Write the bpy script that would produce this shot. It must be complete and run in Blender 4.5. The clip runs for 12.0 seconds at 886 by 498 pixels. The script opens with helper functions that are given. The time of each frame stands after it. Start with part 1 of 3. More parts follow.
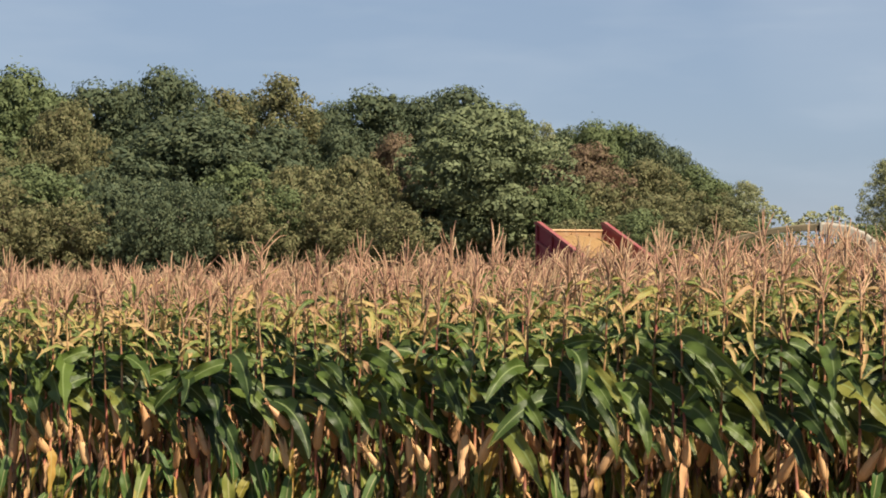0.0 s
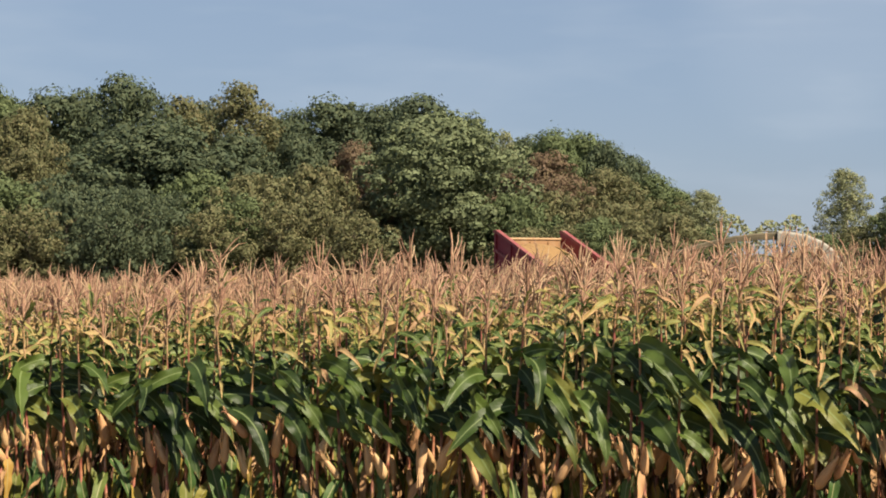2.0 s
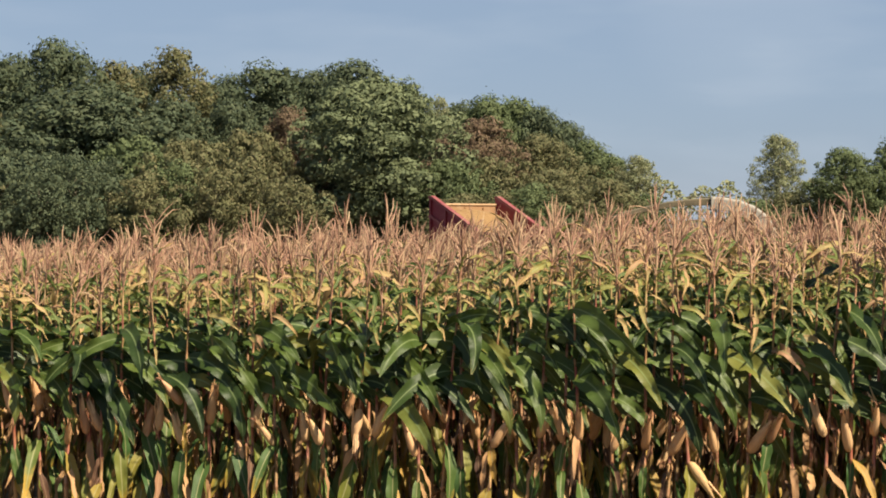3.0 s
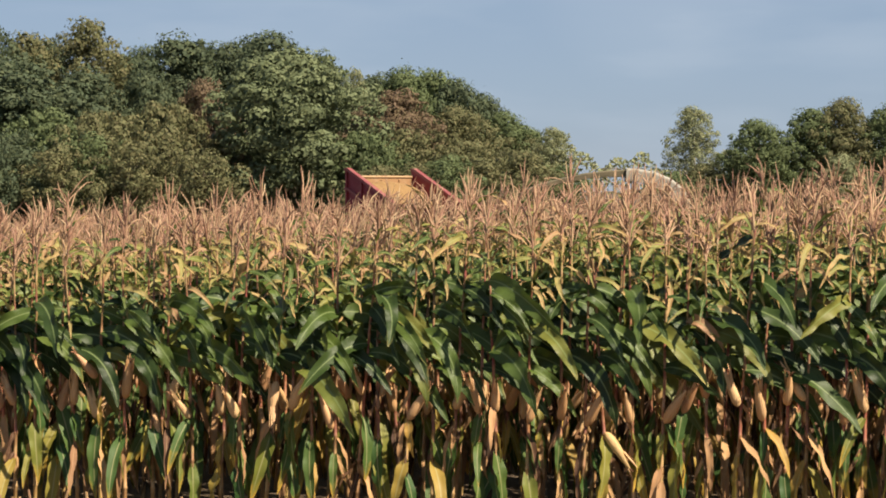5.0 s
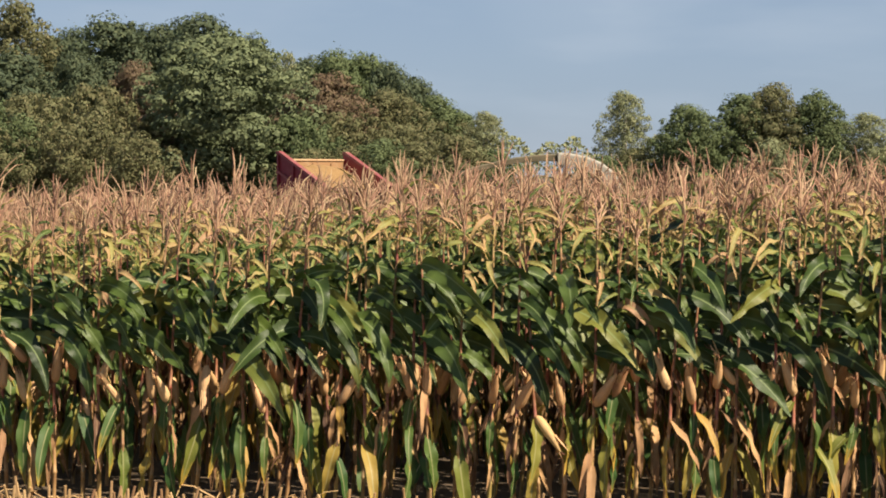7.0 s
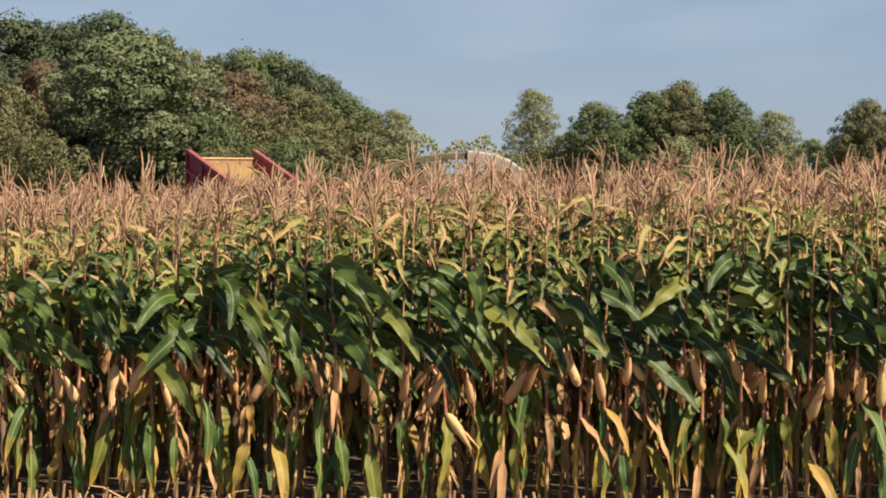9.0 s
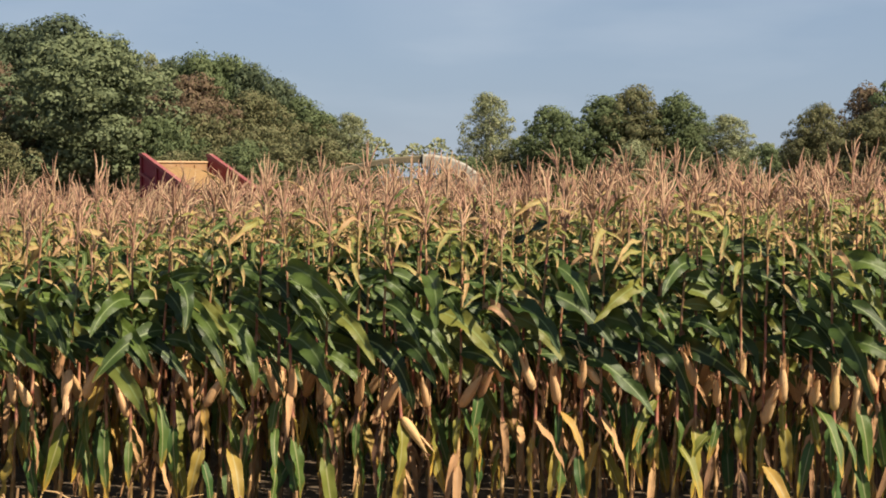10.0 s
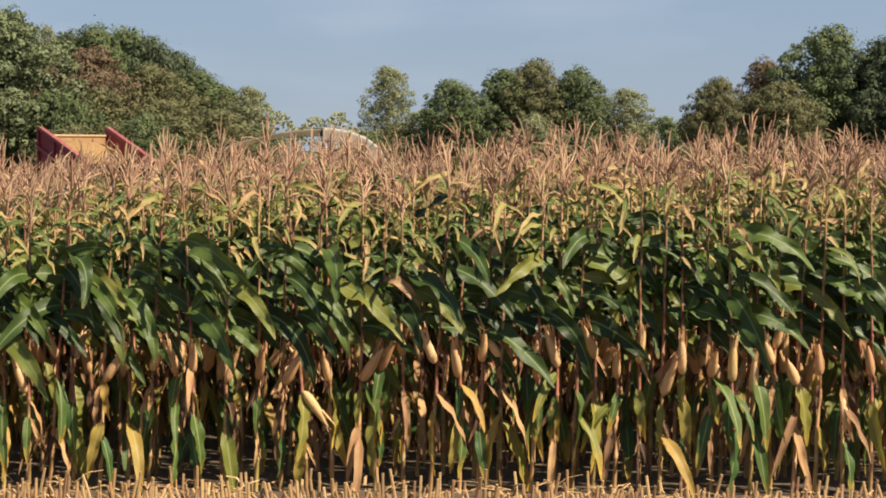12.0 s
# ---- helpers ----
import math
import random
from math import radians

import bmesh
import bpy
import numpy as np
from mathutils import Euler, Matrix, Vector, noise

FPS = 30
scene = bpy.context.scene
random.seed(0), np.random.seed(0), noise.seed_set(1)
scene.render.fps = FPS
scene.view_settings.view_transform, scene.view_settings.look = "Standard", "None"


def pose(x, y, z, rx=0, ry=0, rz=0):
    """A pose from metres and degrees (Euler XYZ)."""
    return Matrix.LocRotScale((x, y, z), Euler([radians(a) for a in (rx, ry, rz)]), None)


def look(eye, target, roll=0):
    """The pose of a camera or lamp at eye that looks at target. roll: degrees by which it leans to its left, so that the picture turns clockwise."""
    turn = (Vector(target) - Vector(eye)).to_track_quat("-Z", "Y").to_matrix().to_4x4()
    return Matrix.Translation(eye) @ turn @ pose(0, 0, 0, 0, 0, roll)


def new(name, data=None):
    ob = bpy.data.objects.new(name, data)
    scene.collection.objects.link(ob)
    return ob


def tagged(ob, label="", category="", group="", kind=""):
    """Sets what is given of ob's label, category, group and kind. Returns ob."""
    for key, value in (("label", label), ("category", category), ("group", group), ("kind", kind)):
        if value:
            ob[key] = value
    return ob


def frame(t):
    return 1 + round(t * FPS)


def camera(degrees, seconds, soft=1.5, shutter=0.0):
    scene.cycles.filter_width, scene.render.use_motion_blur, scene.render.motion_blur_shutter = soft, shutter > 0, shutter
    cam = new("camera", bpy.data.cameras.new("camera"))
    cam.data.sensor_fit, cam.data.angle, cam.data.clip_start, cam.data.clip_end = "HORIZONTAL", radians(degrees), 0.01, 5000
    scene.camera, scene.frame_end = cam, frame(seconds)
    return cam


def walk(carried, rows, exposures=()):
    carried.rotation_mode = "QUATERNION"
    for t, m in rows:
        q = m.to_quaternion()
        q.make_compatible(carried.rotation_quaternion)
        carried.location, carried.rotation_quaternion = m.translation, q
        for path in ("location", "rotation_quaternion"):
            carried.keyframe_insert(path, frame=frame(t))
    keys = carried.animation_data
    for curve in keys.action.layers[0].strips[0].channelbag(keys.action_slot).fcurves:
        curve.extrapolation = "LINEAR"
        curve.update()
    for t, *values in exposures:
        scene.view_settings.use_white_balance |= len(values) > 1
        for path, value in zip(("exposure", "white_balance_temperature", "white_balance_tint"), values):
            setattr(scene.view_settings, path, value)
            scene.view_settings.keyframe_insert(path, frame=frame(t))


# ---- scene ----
cam = camera(25.0, 12.0, soft=1.85)
EYE_Z = 2.45
# seconds, turn to the right, tilt up, picture roll, in degrees
TURNS = [
    (0, -6.188, -0.134, -0.017), (0.5, -5.803, -0.087, 0.043), (1, -5.932, 0.060, 0.026), (1.5, -5.513, 0.144, 0.001),
    (2, -5.007, 0.103, -0.120), (2.5, -4.406, 0.070, -0.090), (3, -3.145, -0.874, -0.050), (3.2, -2.596, -1.187, -0.020),
    (4.8, -0.909, -1.706, 0.100), (5, -0.742, -1.675, 0.074), (5.5, -0.352, -2.033, 0.120), (6, 0.000, -2.198, 0.120),
    (6.5, 0.569, -2.150, 0.029), (7, 1.214, -2.140, -0.100), (7.2, 1.386, -2.092, -0.100), (8.8, 3.607, -2.184, 0.000),
    (9, 3.795, -2.194, 0.040), (9.5, 4.448, -2.151, -0.040), (10, 5.081, -2.092, 0.020), (10.5, 6.144, -2.007, -0.080),
    (11, 6.638, -2.167, -0.080), (11.5, 7.354, -2.705, 0.008), (12, 7.927, -2.849, 0.050),
]
walk(cam, [(t, pose(0, 0, EYE_Z, 90 + tilt, 0, -turn) @ pose(0, 0, 0, 0, 0, -roll)) for t, turn, tilt, roll in TURNS])

# ---- world and sun ----
SUN_AZ, SUN_EL = radians(130), radians(47)
world = bpy.data.worlds.new("sky")
scene.world = world
world.use_nodes = True
wn, wl = world.node_tree.nodes, world.node_tree.links
bg = wn["Background"]
sky = wn.new("ShaderNodeTexSky")
sky.sky_type = "NISHITA"
sky.sun_disc = False
sky.sun_elevation, sky.sun_rotation = SUN_EL, SUN_AZ
sky.air_density, sky.dust_density, sky.ozone_density = 1.0, 0.1, 4.0
# a thin even veil, and streaks of high cloud
wc, wm, wt, wr, wx = (wn.new("ShaderNode" + k) for k in ("TexCoord", "Mapping", "TexNoise", "ValToRGB", "Mix"))
wm.inputs["Scale"].default_value = (5.0, 5.0, 22.0)
wm.inputs["Location"].default_value = (1.7, 0.4, 0.6)
wt.inputs["Scale"].default_value, wt.inputs["Detail"].default_value = 1.3, 4.0
wr.color_ramp.elements[0].position, wr.color_ramp.elements[1].position = 0.48, 0.85
wr.color_ramp.elements[1].color = (0.38, 0.38, 0.38, 1)
wx.data_type = "RGBA"
wx.inputs[7].default_value = (5.6, 6.3, 7.2, 1)
wh = wn.new("ShaderNodeMix")
wh.data_type = "RGBA"
wh.inputs["Factor"].default_value = 0.78
wh.inputs[7].default_value = (2.97, 3.8, 5.25, 1)
wl.new(wc.outputs["Generated"], wm.inputs[0])
wl.new(wm.outputs[0], wt.inputs["Vector"])
wl.new(wt.outputs["Fac"], wr.inputs[0])
wd, wg, wp = wn.new("ShaderNodeVectorMath"), wn.new("ShaderNodeMapRange"), wn.new("ShaderNodeMath")
wd.operation, wp.operation = "DOT_PRODUCT", "MULTIPLY_ADD"
wd.inputs[1].default_value = Vector((math.sin(radians(5.5)), math.cos(radians(5.5)), math.tan(radians(6.6)))).normalized()
wg.interpolation_type = "SMOOTHSTEP"
wg.inputs["From Min"].default_value, wg.inputs["From Max"].default_value = math.cos(radians(4.2)), 1.0
wg.inputs["To Max"].default_value = 0.45
wl.new(wc.outputs["Generated"], wd.inputs[0])
wl.new(wd.outputs["Value"], wg.inputs["Value"])
wl.new(wg.outputs[0], wp.inputs[0])
wl.new(wt.outputs["Fac"], wp.inputs[1])
wl.new(wr.outputs[0], wp.inputs[2])
wl.new(wp.outputs[0], wx.inputs["Factor"])
wl.new(sky.outputs[0], wh.inputs[6])
wl.new(wh.outputs[2], wx.inputs[6])
wl.new(wx.outputs[2], bg.inputs["Color"])
bg.inputs["Strength"].default_value = 0.05
sun = new("sun", bpy.data.lights.new("sun", "SUN"))
sun.data.energy, sun.data.angle, sun.data.color = 5.0, radians(0.53), (1.0, 0.86, 0.68)
way = Vector((math.sin(SUN_AZ) * math.cos(SUN_EL), math.cos(SUN_AZ) * math.cos(SUN_EL), math.sin(SUN_EL)))
sun.matrix_world = look(way * 60, (0, 0, 0))
scene.view_settings.exposure = 1.03


# ---- materials ----
def mat(name):
    m = bpy.data.materials.new(name)
    m.use_nodes = True
    nt = m.node_tree
    return m, nt.nodes, nt.links, nt.nodes["Principled BSDF"]


def piece_random(n, l):
    """A number from 0 to 1 of each piece: of the object, and of the loose part of a joined mesh."""
    oi, ge, add, fr = n.new("ShaderNodeObjectInfo"), n.new("ShaderNodeNewGeometry"), n.new("ShaderNodeMath"), n.new("ShaderNodeMath")
    add.operation, fr.operation = "ADD", "FRACT"
    l.new(oi.outputs["Random"], add.inputs[0])
    l.new(ge.outputs["Random Per Island"], add.inputs[1])
    l.new(add.outputs[0], fr.inputs[0])
    return fr.outputs[0]


def ramp(n, l, fac, stops):
    r = n.new("ShaderNodeValToRGB")
    el = r.color_ramp.elements
    while len(el) < len(stops):
        el.new(0.5)
    for e, (p, c) in zip(el, stops):
        e.position, e.color = p, (*c, 1)
    l.new(fac, r.inputs[0])
    return r.outputs[0]


def noise_tex(n, l, scale, detail=3.0, coord="Object", stretch=None):
    tc, t = n.new("ShaderNodeTexCoord"), n.new("ShaderNodeTexNoise")
    t.inputs["Scale"].default_value, t.inputs["Detail"].default_value = scale, detail
    if stretch:
        mp = n.new("ShaderNodeMapping")
        mp.inputs["Scale"].default_value = stretch
        l.new(tc.outputs[coord], mp.inputs[0])
        l.new(mp.outputs[0], t.inputs["Vector"])
    else:
        l.new(tc.outputs[coord], t.inputs["Vector"])
    return t.outputs["Fac"]


def mix(n, l, fac, a, b, kind="MIX"):
    m = n.new("ShaderNodeMix")
    m.data_type, m.blend_type = "RGBA", kind
    for value, s in ((fac, m.inputs["Factor"]), (a, m.inputs[6]), (b, m.inputs[7])):
        if isinstance(value, (int, float)):
            s.default_value = value
        elif isinstance(value, tuple):
            s.default_value = (*value, 1)
        else:
            l.new(value, s)
    return m.outputs[2]


def math_node(n, l, op, a, b=None, clamp=False):
    m = n.new("ShaderNodeMath")
    m.operation, m.use_clamp = op, clamp
    for i, v in enumerate((a, b)):
        if v is None:
            continue
        if isinstance(v, (int, float)):
            m.inputs[i].default_value = v
        else:
            l.new(v, m.inputs[i])
    return m.outputs[0]


def bump(n, l, p, height, strength, distance):
    b = n.new("ShaderNodeBump")
    b.inputs["Strength"].default_value, b.inputs["Distance"].default_value = strength, distance
    l.new(height, b.inputs["Height"])
    l.new(b.outputs[0], p.inputs["Normal"])


def translucent(m, n, l, p, colour, share):
    tr, mx = n.new("ShaderNodeBsdfTranslucent"), n.new("ShaderNodeMixShader")
    l.new(colour, tr.inputs["Color"])
    mx.inputs[0].default_value = share
    l.new(p.outputs[0], mx.inputs[1])
    l.new(tr.outputs[0], mx.inputs[2])
    l.new(mx.outputs[0], n["Material Output"].inputs[0])


def blade_material(name, stops, tip, tip_from, rough=0.42, share=0.22, rib=(0.34, 0.38, 0.16)):
    """A maize leaf: colour by leaf, a pale midrib, long veins, and a tip and edges that turn."""
    m, n, l, p = mat(name)
    uv = n.new("ShaderNodeUVMap")
    sp = n.new("ShaderNodeSeparateXYZ")
    l.new(uv.outputs[0], sp.inputs[0])
    u, v = sp.outputs[0], sp.outputs[1]
    rnd = piece_random(n, l)
    base = ramp(n, l, rnd, stops)
    blot = noise_tex(n, l, 16, 4)
    base = mix(n, l, math_node(n, l, "MULTIPLY", blot, 0.55), base, mix(n, l, 1.0, base, (0.55, 0.6, 0.5), "MULTIPLY"))
    side = math_node(n, l, "ABSOLUTE", math_node(n, l, "SUBTRACT", u, 0.5))
    # the turned tip and edges: further down the blade on some leaves
    reach = math_node(n, l, "ADD", v, math_node(n, l, "MULTIPLY", side, 0.35))
    reach = math_node(n, l, "ADD", reach, math_node(n, l, "MULTIPLY", math_node(n, l, "SUBTRACT", blot, 0.5), 0.5))
    reach = math_node(n, l, "ADD", reach, math_node(n, l, "MULTIPLY", math_node(n, l, "FRACT", math_node(n, l, "MULTIPLY", rnd, 7.3)), 0.35))
    turned = math_node(n, l, "MULTIPLY", math_node(n, l, "SUBTRACT", reach, tip_from), 3.0, True)
    base = mix(n, l, turned, base, tip)
    ribs = math_node(n, l, "SUBTRACT", 1.0, math_node(n, l, "MULTIPLY", side, 14.0), True)
    base = mix(n, l, math_node(n, l, "MULTIPLY", ribs, 0.75), base, rib)
    wave = math_node(n, l, "SINE", math_node(n, l, "MULTIPLY", u, 95.0))
    l.new(base, p.inputs["Base Color"])
    p.inputs["Roughness"].default_value = rough
    l.new(math_node(n, l, "ADD", math_node(n, l, "MULTIPLY", blot, 0.3), rough - 0.15), p.inputs["Roughness"])
    p.inputs["Specular IOR Level"].default_value = 0.3
    bump(n, l, p, wave, 0.25, 0.002)
    translucent(m, n, l, p, base, share)
    return m


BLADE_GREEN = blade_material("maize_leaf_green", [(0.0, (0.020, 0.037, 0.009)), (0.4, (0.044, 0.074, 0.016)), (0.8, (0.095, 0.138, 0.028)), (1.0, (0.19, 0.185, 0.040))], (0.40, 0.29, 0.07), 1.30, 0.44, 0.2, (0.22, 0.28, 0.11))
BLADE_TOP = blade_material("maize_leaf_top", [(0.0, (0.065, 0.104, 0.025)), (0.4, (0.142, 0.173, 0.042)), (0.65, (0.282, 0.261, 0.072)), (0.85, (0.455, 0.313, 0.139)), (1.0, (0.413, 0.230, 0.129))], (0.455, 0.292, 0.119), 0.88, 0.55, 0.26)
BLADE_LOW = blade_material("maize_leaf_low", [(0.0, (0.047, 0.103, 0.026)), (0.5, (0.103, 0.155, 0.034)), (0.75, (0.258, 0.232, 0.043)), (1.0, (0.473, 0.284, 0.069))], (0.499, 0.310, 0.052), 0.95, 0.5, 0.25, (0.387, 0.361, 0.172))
# the dark brown stops also imitate the shade deep inside the stand
BLADE_DRY = blade_material("maize_leaf_dry", [(0.0, (0.055, 0.028, 0.018)), (0.35, (0.13, 0.065, 0.036)), (0.55, (0.30, 0.16, 0.08)), (0.75, (0.52, 0.31, 0.14)), (1.0, (0.46, 0.25, 0.12))], (0.30, 0.17, 0.08), 0.9, 0.7, 0.12, (0.34, 0.22, 0.12))


def stalk_material():
    m, n, l, p = mat("maize_stalk")
    tc, sp = n.new("ShaderNodeTexCoord"), n.new("ShaderNodeSeparateXYZ")
    l.new(tc.outputs["Object"], sp.inputs[0])
    h = math_node(n, l, "DIVIDE", sp.outputs[2], 2.4)
    c = ramp(n, l, h, [(0.0, (0.46, 0.28, 0.13)), (0.22, (0.42, 0.23, 0.11)), (0.36, (0.30, 0.085, 0.06)), (0.52, (0.26, 0.06, 0.055)), (0.66, (0.22, 0.13, 0.06)), (0.95, (0.40, 0.25, 0.14))])
    r = piece_random(n, l)
    tint = ramp(n, l, r, [(0.0, (0.40, 0.50, 0.36)), (0.35, (0.62, 0.62, 0.5)), (0.65, (1.0, 0.92, 0.85)), (1.0, (0.8, 1.05, 0.6))])
    c = mix(n, l, 1.0, c, tint, "MULTIPLY")
    c = mix(n, l, math_node(n, l, "MULTIPLY", math_node(n, l, "SUBTRACT", noise_tex(n, l, 9, 3), 0.42), 3.0, True), c, (0.50, 0.33, 0.16))
    c = mix(n, l, math_node(n, l, "MULTIPLY", math_node(n, l, "SUBTRACT", noise_tex(n, l, 5, 2), 0.5), 4.0, True), c, (0.26, 0.065, 0.06))
    l.new(c, p.inputs["Base Color"])
    p.inputs["Roughness"].default_value = 0.55
    return m


def fibre_material(name, stops, scale, rough, share=0.0, bump_size=0.0, stretch=None):
    m, n, l, p = mat(name)
    c = ramp(n, l, piece_random(n, l), stops)
    f = noise_tex(n, l, scale, 4, stretch=stretch)
    c = mix(n, l, math_node(n, l, "MULTIPLY", f, 0.8), c, mix(n, l, 1.0, c, (0.5, 0.42, 0.36), "MULTIPLY"))
    l.new(c, p.inputs["Base Color"])
    p.inputs["Roughness"].default_value = rough
    if bump_size:
        bump(n, l, p, f, 0.6, bump_size)
    if share:
        translucent(m, n, l, p, c, share)
    return m


STALK = stalk_material()
TASSEL = fibre_material("maize_tassel", [(0.0, (0.42, 0.235, 0.165)), (0.5, (0.58, 0.36, 0.235)), (1.0, (0.66, 0.49, 0.30))], 60, 0.8, 0.2)
HUSK = fibre_material("ear_husk", [(0.0, (0.70, 0.41, 0.19)), (0.5, (0.80, 0.55, 0.28)), (0.8, (0.62, 0.34, 0.17)), (1.0, (0.72, 0.52, 0.22))], 24, 0.62, 0.08, 0.007, (7, 7, 1))
SILK = fibre_material("ear_silk", [(0.0, (0.20, 0.08, 0.04)), (1.0, (0.42, 0.22, 0.11))], 80, 0.8)
STUBBLE = fibre_material("stubble_straw", [(0.0, (0.38, 0.23, 0.10)), (0.5, (0.52, 0.36, 0.17)), (1.0, (0.21, 0.11, 0.055))], 40, 0.7)


def leaf_clump(name, stops, dark=0.68):
    m, n, l, p = mat(name)
    c = ramp(n, l, piece_random(n, l), stops)
    big = noise_tex(n, l, 0.55, 3)
    c = mix(n, l, math_node(n, l, "MULTIPLY", math_node(n, l, "SUBTRACT", big, 0.42), 2.0, True), c, mix(n, l, 1.0, c, (dark, dark, dark), "MULTIPLY"))
    l.new(c, p.inputs["Base Color"])
    p.inputs["Roughness"].default_value = 0.75
    p.inputs["Specular IOR Level"].default_value = 0.25
    translucent(m, n, l, p, c, 0.25)
    return m


OAK = leaf_clump("foliage_oak", [(0.0, (0.084, 0.113, 0.049)), (0.5, (0.105, 0.137, 0.057)), (1.0, (0.137, 0.166, 0.071))])
DARK = leaf_clump("foliage_dark", [(0.0, (0.059, 0.084, 0.046)), (0.5, (0.075, 0.098, 0.053)), (1.0, (0.099, 0.117, 0.057))])
OLIVE = leaf_clump("foliage_olive", [(0.0, (0.102, 0.109, 0.049)), (0.5, (0.136, 0.139, 0.061)), (1.0, (0.178, 0.159, 0.078))])
OAK_PALE = leaf_clump("foliage_pale_oak", [(0.0, (0.116, 0.144, 0.072)), (0.5, (0.139, 0.169, 0.083)), (1.0, (0.171, 0.197, 0.099))])
RUST = leaf_clump("foliage_rust", [(0.0, (0.135, 0.090, 0.058)), (0.5, (0.155, 0.109, 0.067)), (1.0, (0.160, 0.129, 0.067))])
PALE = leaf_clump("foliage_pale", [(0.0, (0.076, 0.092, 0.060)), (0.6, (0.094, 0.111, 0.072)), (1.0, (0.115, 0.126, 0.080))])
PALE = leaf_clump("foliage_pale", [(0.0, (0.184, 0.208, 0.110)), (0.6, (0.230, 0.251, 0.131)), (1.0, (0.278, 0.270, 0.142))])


def bark(name, stops):
    m, n, l, p = mat(name)
    f = noise_tex(n, l, 3.0, 6, stretch=(3, 3, 0.6))
    l.new(ramp(n, l, f, stops), p.inputs["Base Color"])
    p.inputs["Roughness"].default_value = 0.9
    bump(n, l, p, f, 0.8, 0.05)
    return m


BARK = bark("bark_brown", [(0.3, (0.07, 0.05, 0.035)), (0.7, (0.19, 0.15, 0.11))])
BIRCH = bark("bark_birch", [(0.35, (0.16, 0.13, 0.11)), (0.5, (0.55, 0.50, 0.44))])


def ground_material():
    m, n, l, p = mat("field_soil")
    a, b = noise_tex(n, l, 0.6, 5), noise_tex(n, l, 25, 5)
    c = ramp(n, l, b, [(0.3, (0.036, 0.024, 0.015)), (0.55, (0.075, 0.05, 0.03)), (0.75, (0.26, 0.17, 0.085))])
    c = mix(n, l, math_node(n, l, "MULTIPLY", a, 0.4), c, (0.14, 0.10, 0.055))
    l.new(c, p.inputs["Base Color"])
    p.inputs["Roughness"].default_value = 0.95
    bump(n, l, p, b, 0.8, 0.03)
    return m


SOIL = ground_material()


def paint(name, colour, rough=0.45, wear=(0.25, 0.16, 0.1), amount=0.5, metal=0.0):
    m, n, l, p = mat(name)
    f, g = noise_tex(n, l, 2.2, 6), noise_tex(n, l, 26, 3)
    w = math_node(n, l, "MULTIPLY", math_node(n, l, "SUBTRACT", f, 0.48), 4.0 * amount, True)
    c = mix(n, l, w, colour, wear)
    c = mix(n, l, math_node(n, l, "MULTIPLY", g, 0.35), c, mix(n, l, 1.0, c, (0.7, 0.68, 0.62), "MULTIPLY"))
    l.new(c, p.inputs["Base Color"])
    p.inputs["Metallic"].default_value = metal
    l.new(math_node(n, l, "ADD", rough - 0.1, math_node(n, l, "MULTIPLY", g, 0.25)), p.inputs["Roughness"])
    bump(n, l, p, g, 0.15, 0.004)
    return m


RED = paint("trailer_red_paint", (0.19, 0.015, 0.024), 0.5, (0.28, 0.12, 0.09), 0.5)
RED_TRIM = paint("trailer_red_edge", (0.22, 0.05, 0.05), 0.6, (0.30, 0.16, 0.12), 0.7)
ORANGE = paint("trailer_orange_inside", (0.29, 0.165, 0.075), 0.8, (0.34, 0.23, 0.13), 1.2)
STEEL = paint("pale_grey_sheet_metal", (0.29, 0.27, 0.225), 0.7, (0.24, 0.20, 0.15), 1.0)
DUST = paint("pale_dusty_rail", (0.44, 0.28, 0.15), 0.8, (0.52, 0.38, 0.24), 0.8)
CHUTE_DARK = paint("dusty_dark_chute", (0.10, 0.085, 0.05), 0.92, (0.20, 0.16, 0.10), 0.8)
RUBBER = paint("tyre_rubber", (0.025, 0.025, 0.025), 0.85, (0.12, 0.09, 0.06), 0.6)
RIM = paint("wheel_rim_paint", (0.50, 0.42, 0.10), 0.5)
CHOP = fibre_material("chopped_maize", [(0.0, (0.211, 0.129, 0.042)), (1.0, (0.290, 0.179, 0.070))], 14, 0.9, 0, 0.03)


# ---- mesh helpers ----
def mesh_of(name, verts, faces, mats, index=None, uv=None, smooth=True):
    me = bpy.data.meshes.new(name)
    me.from_pydata([tuple(map(float, v)) for v in verts] if not isinstance(verts, np.ndarray) else verts.tolist(), [], faces if not isinstance(faces, np.ndarray) else faces.tolist())
    for m in mats:
        me.materials.append(m)
    if index is not None:
        me.polygons.foreach_set("material_index", np.asarray(index, dtype=np.int32))
    if uv is not None:
        lay = me.uv_layers.new(name="UVMap")
        loops = np.empty(len(me.loops), dtype=np.int32)
        me.loops.foreach_get("vertex_index", loops)
        lay.data.foreach_set("uv", np.asarray(uv, dtype=np.float32)[loops].ravel())
    me.polygons.foreach_set("use_smooth", np.full(len(me.polygons), smooth))
    me.update()
    return me


def child(name, me, parent, m=None, label=""):
    ob = new(name, me)
    ob.parent = parent
    if m is not None:
        ob.matrix_local = m
    return tagged(ob, label)


def part(name, bm, material, parent, label=""):
    """Links a bmesh as one mesh object under a thing or a part."""
    me = bpy.data.meshes.new(name)
    bm.to_mesh(me)
    bm.free()
    me.materials.append(material)
    return child(name, me, parent, None, label)


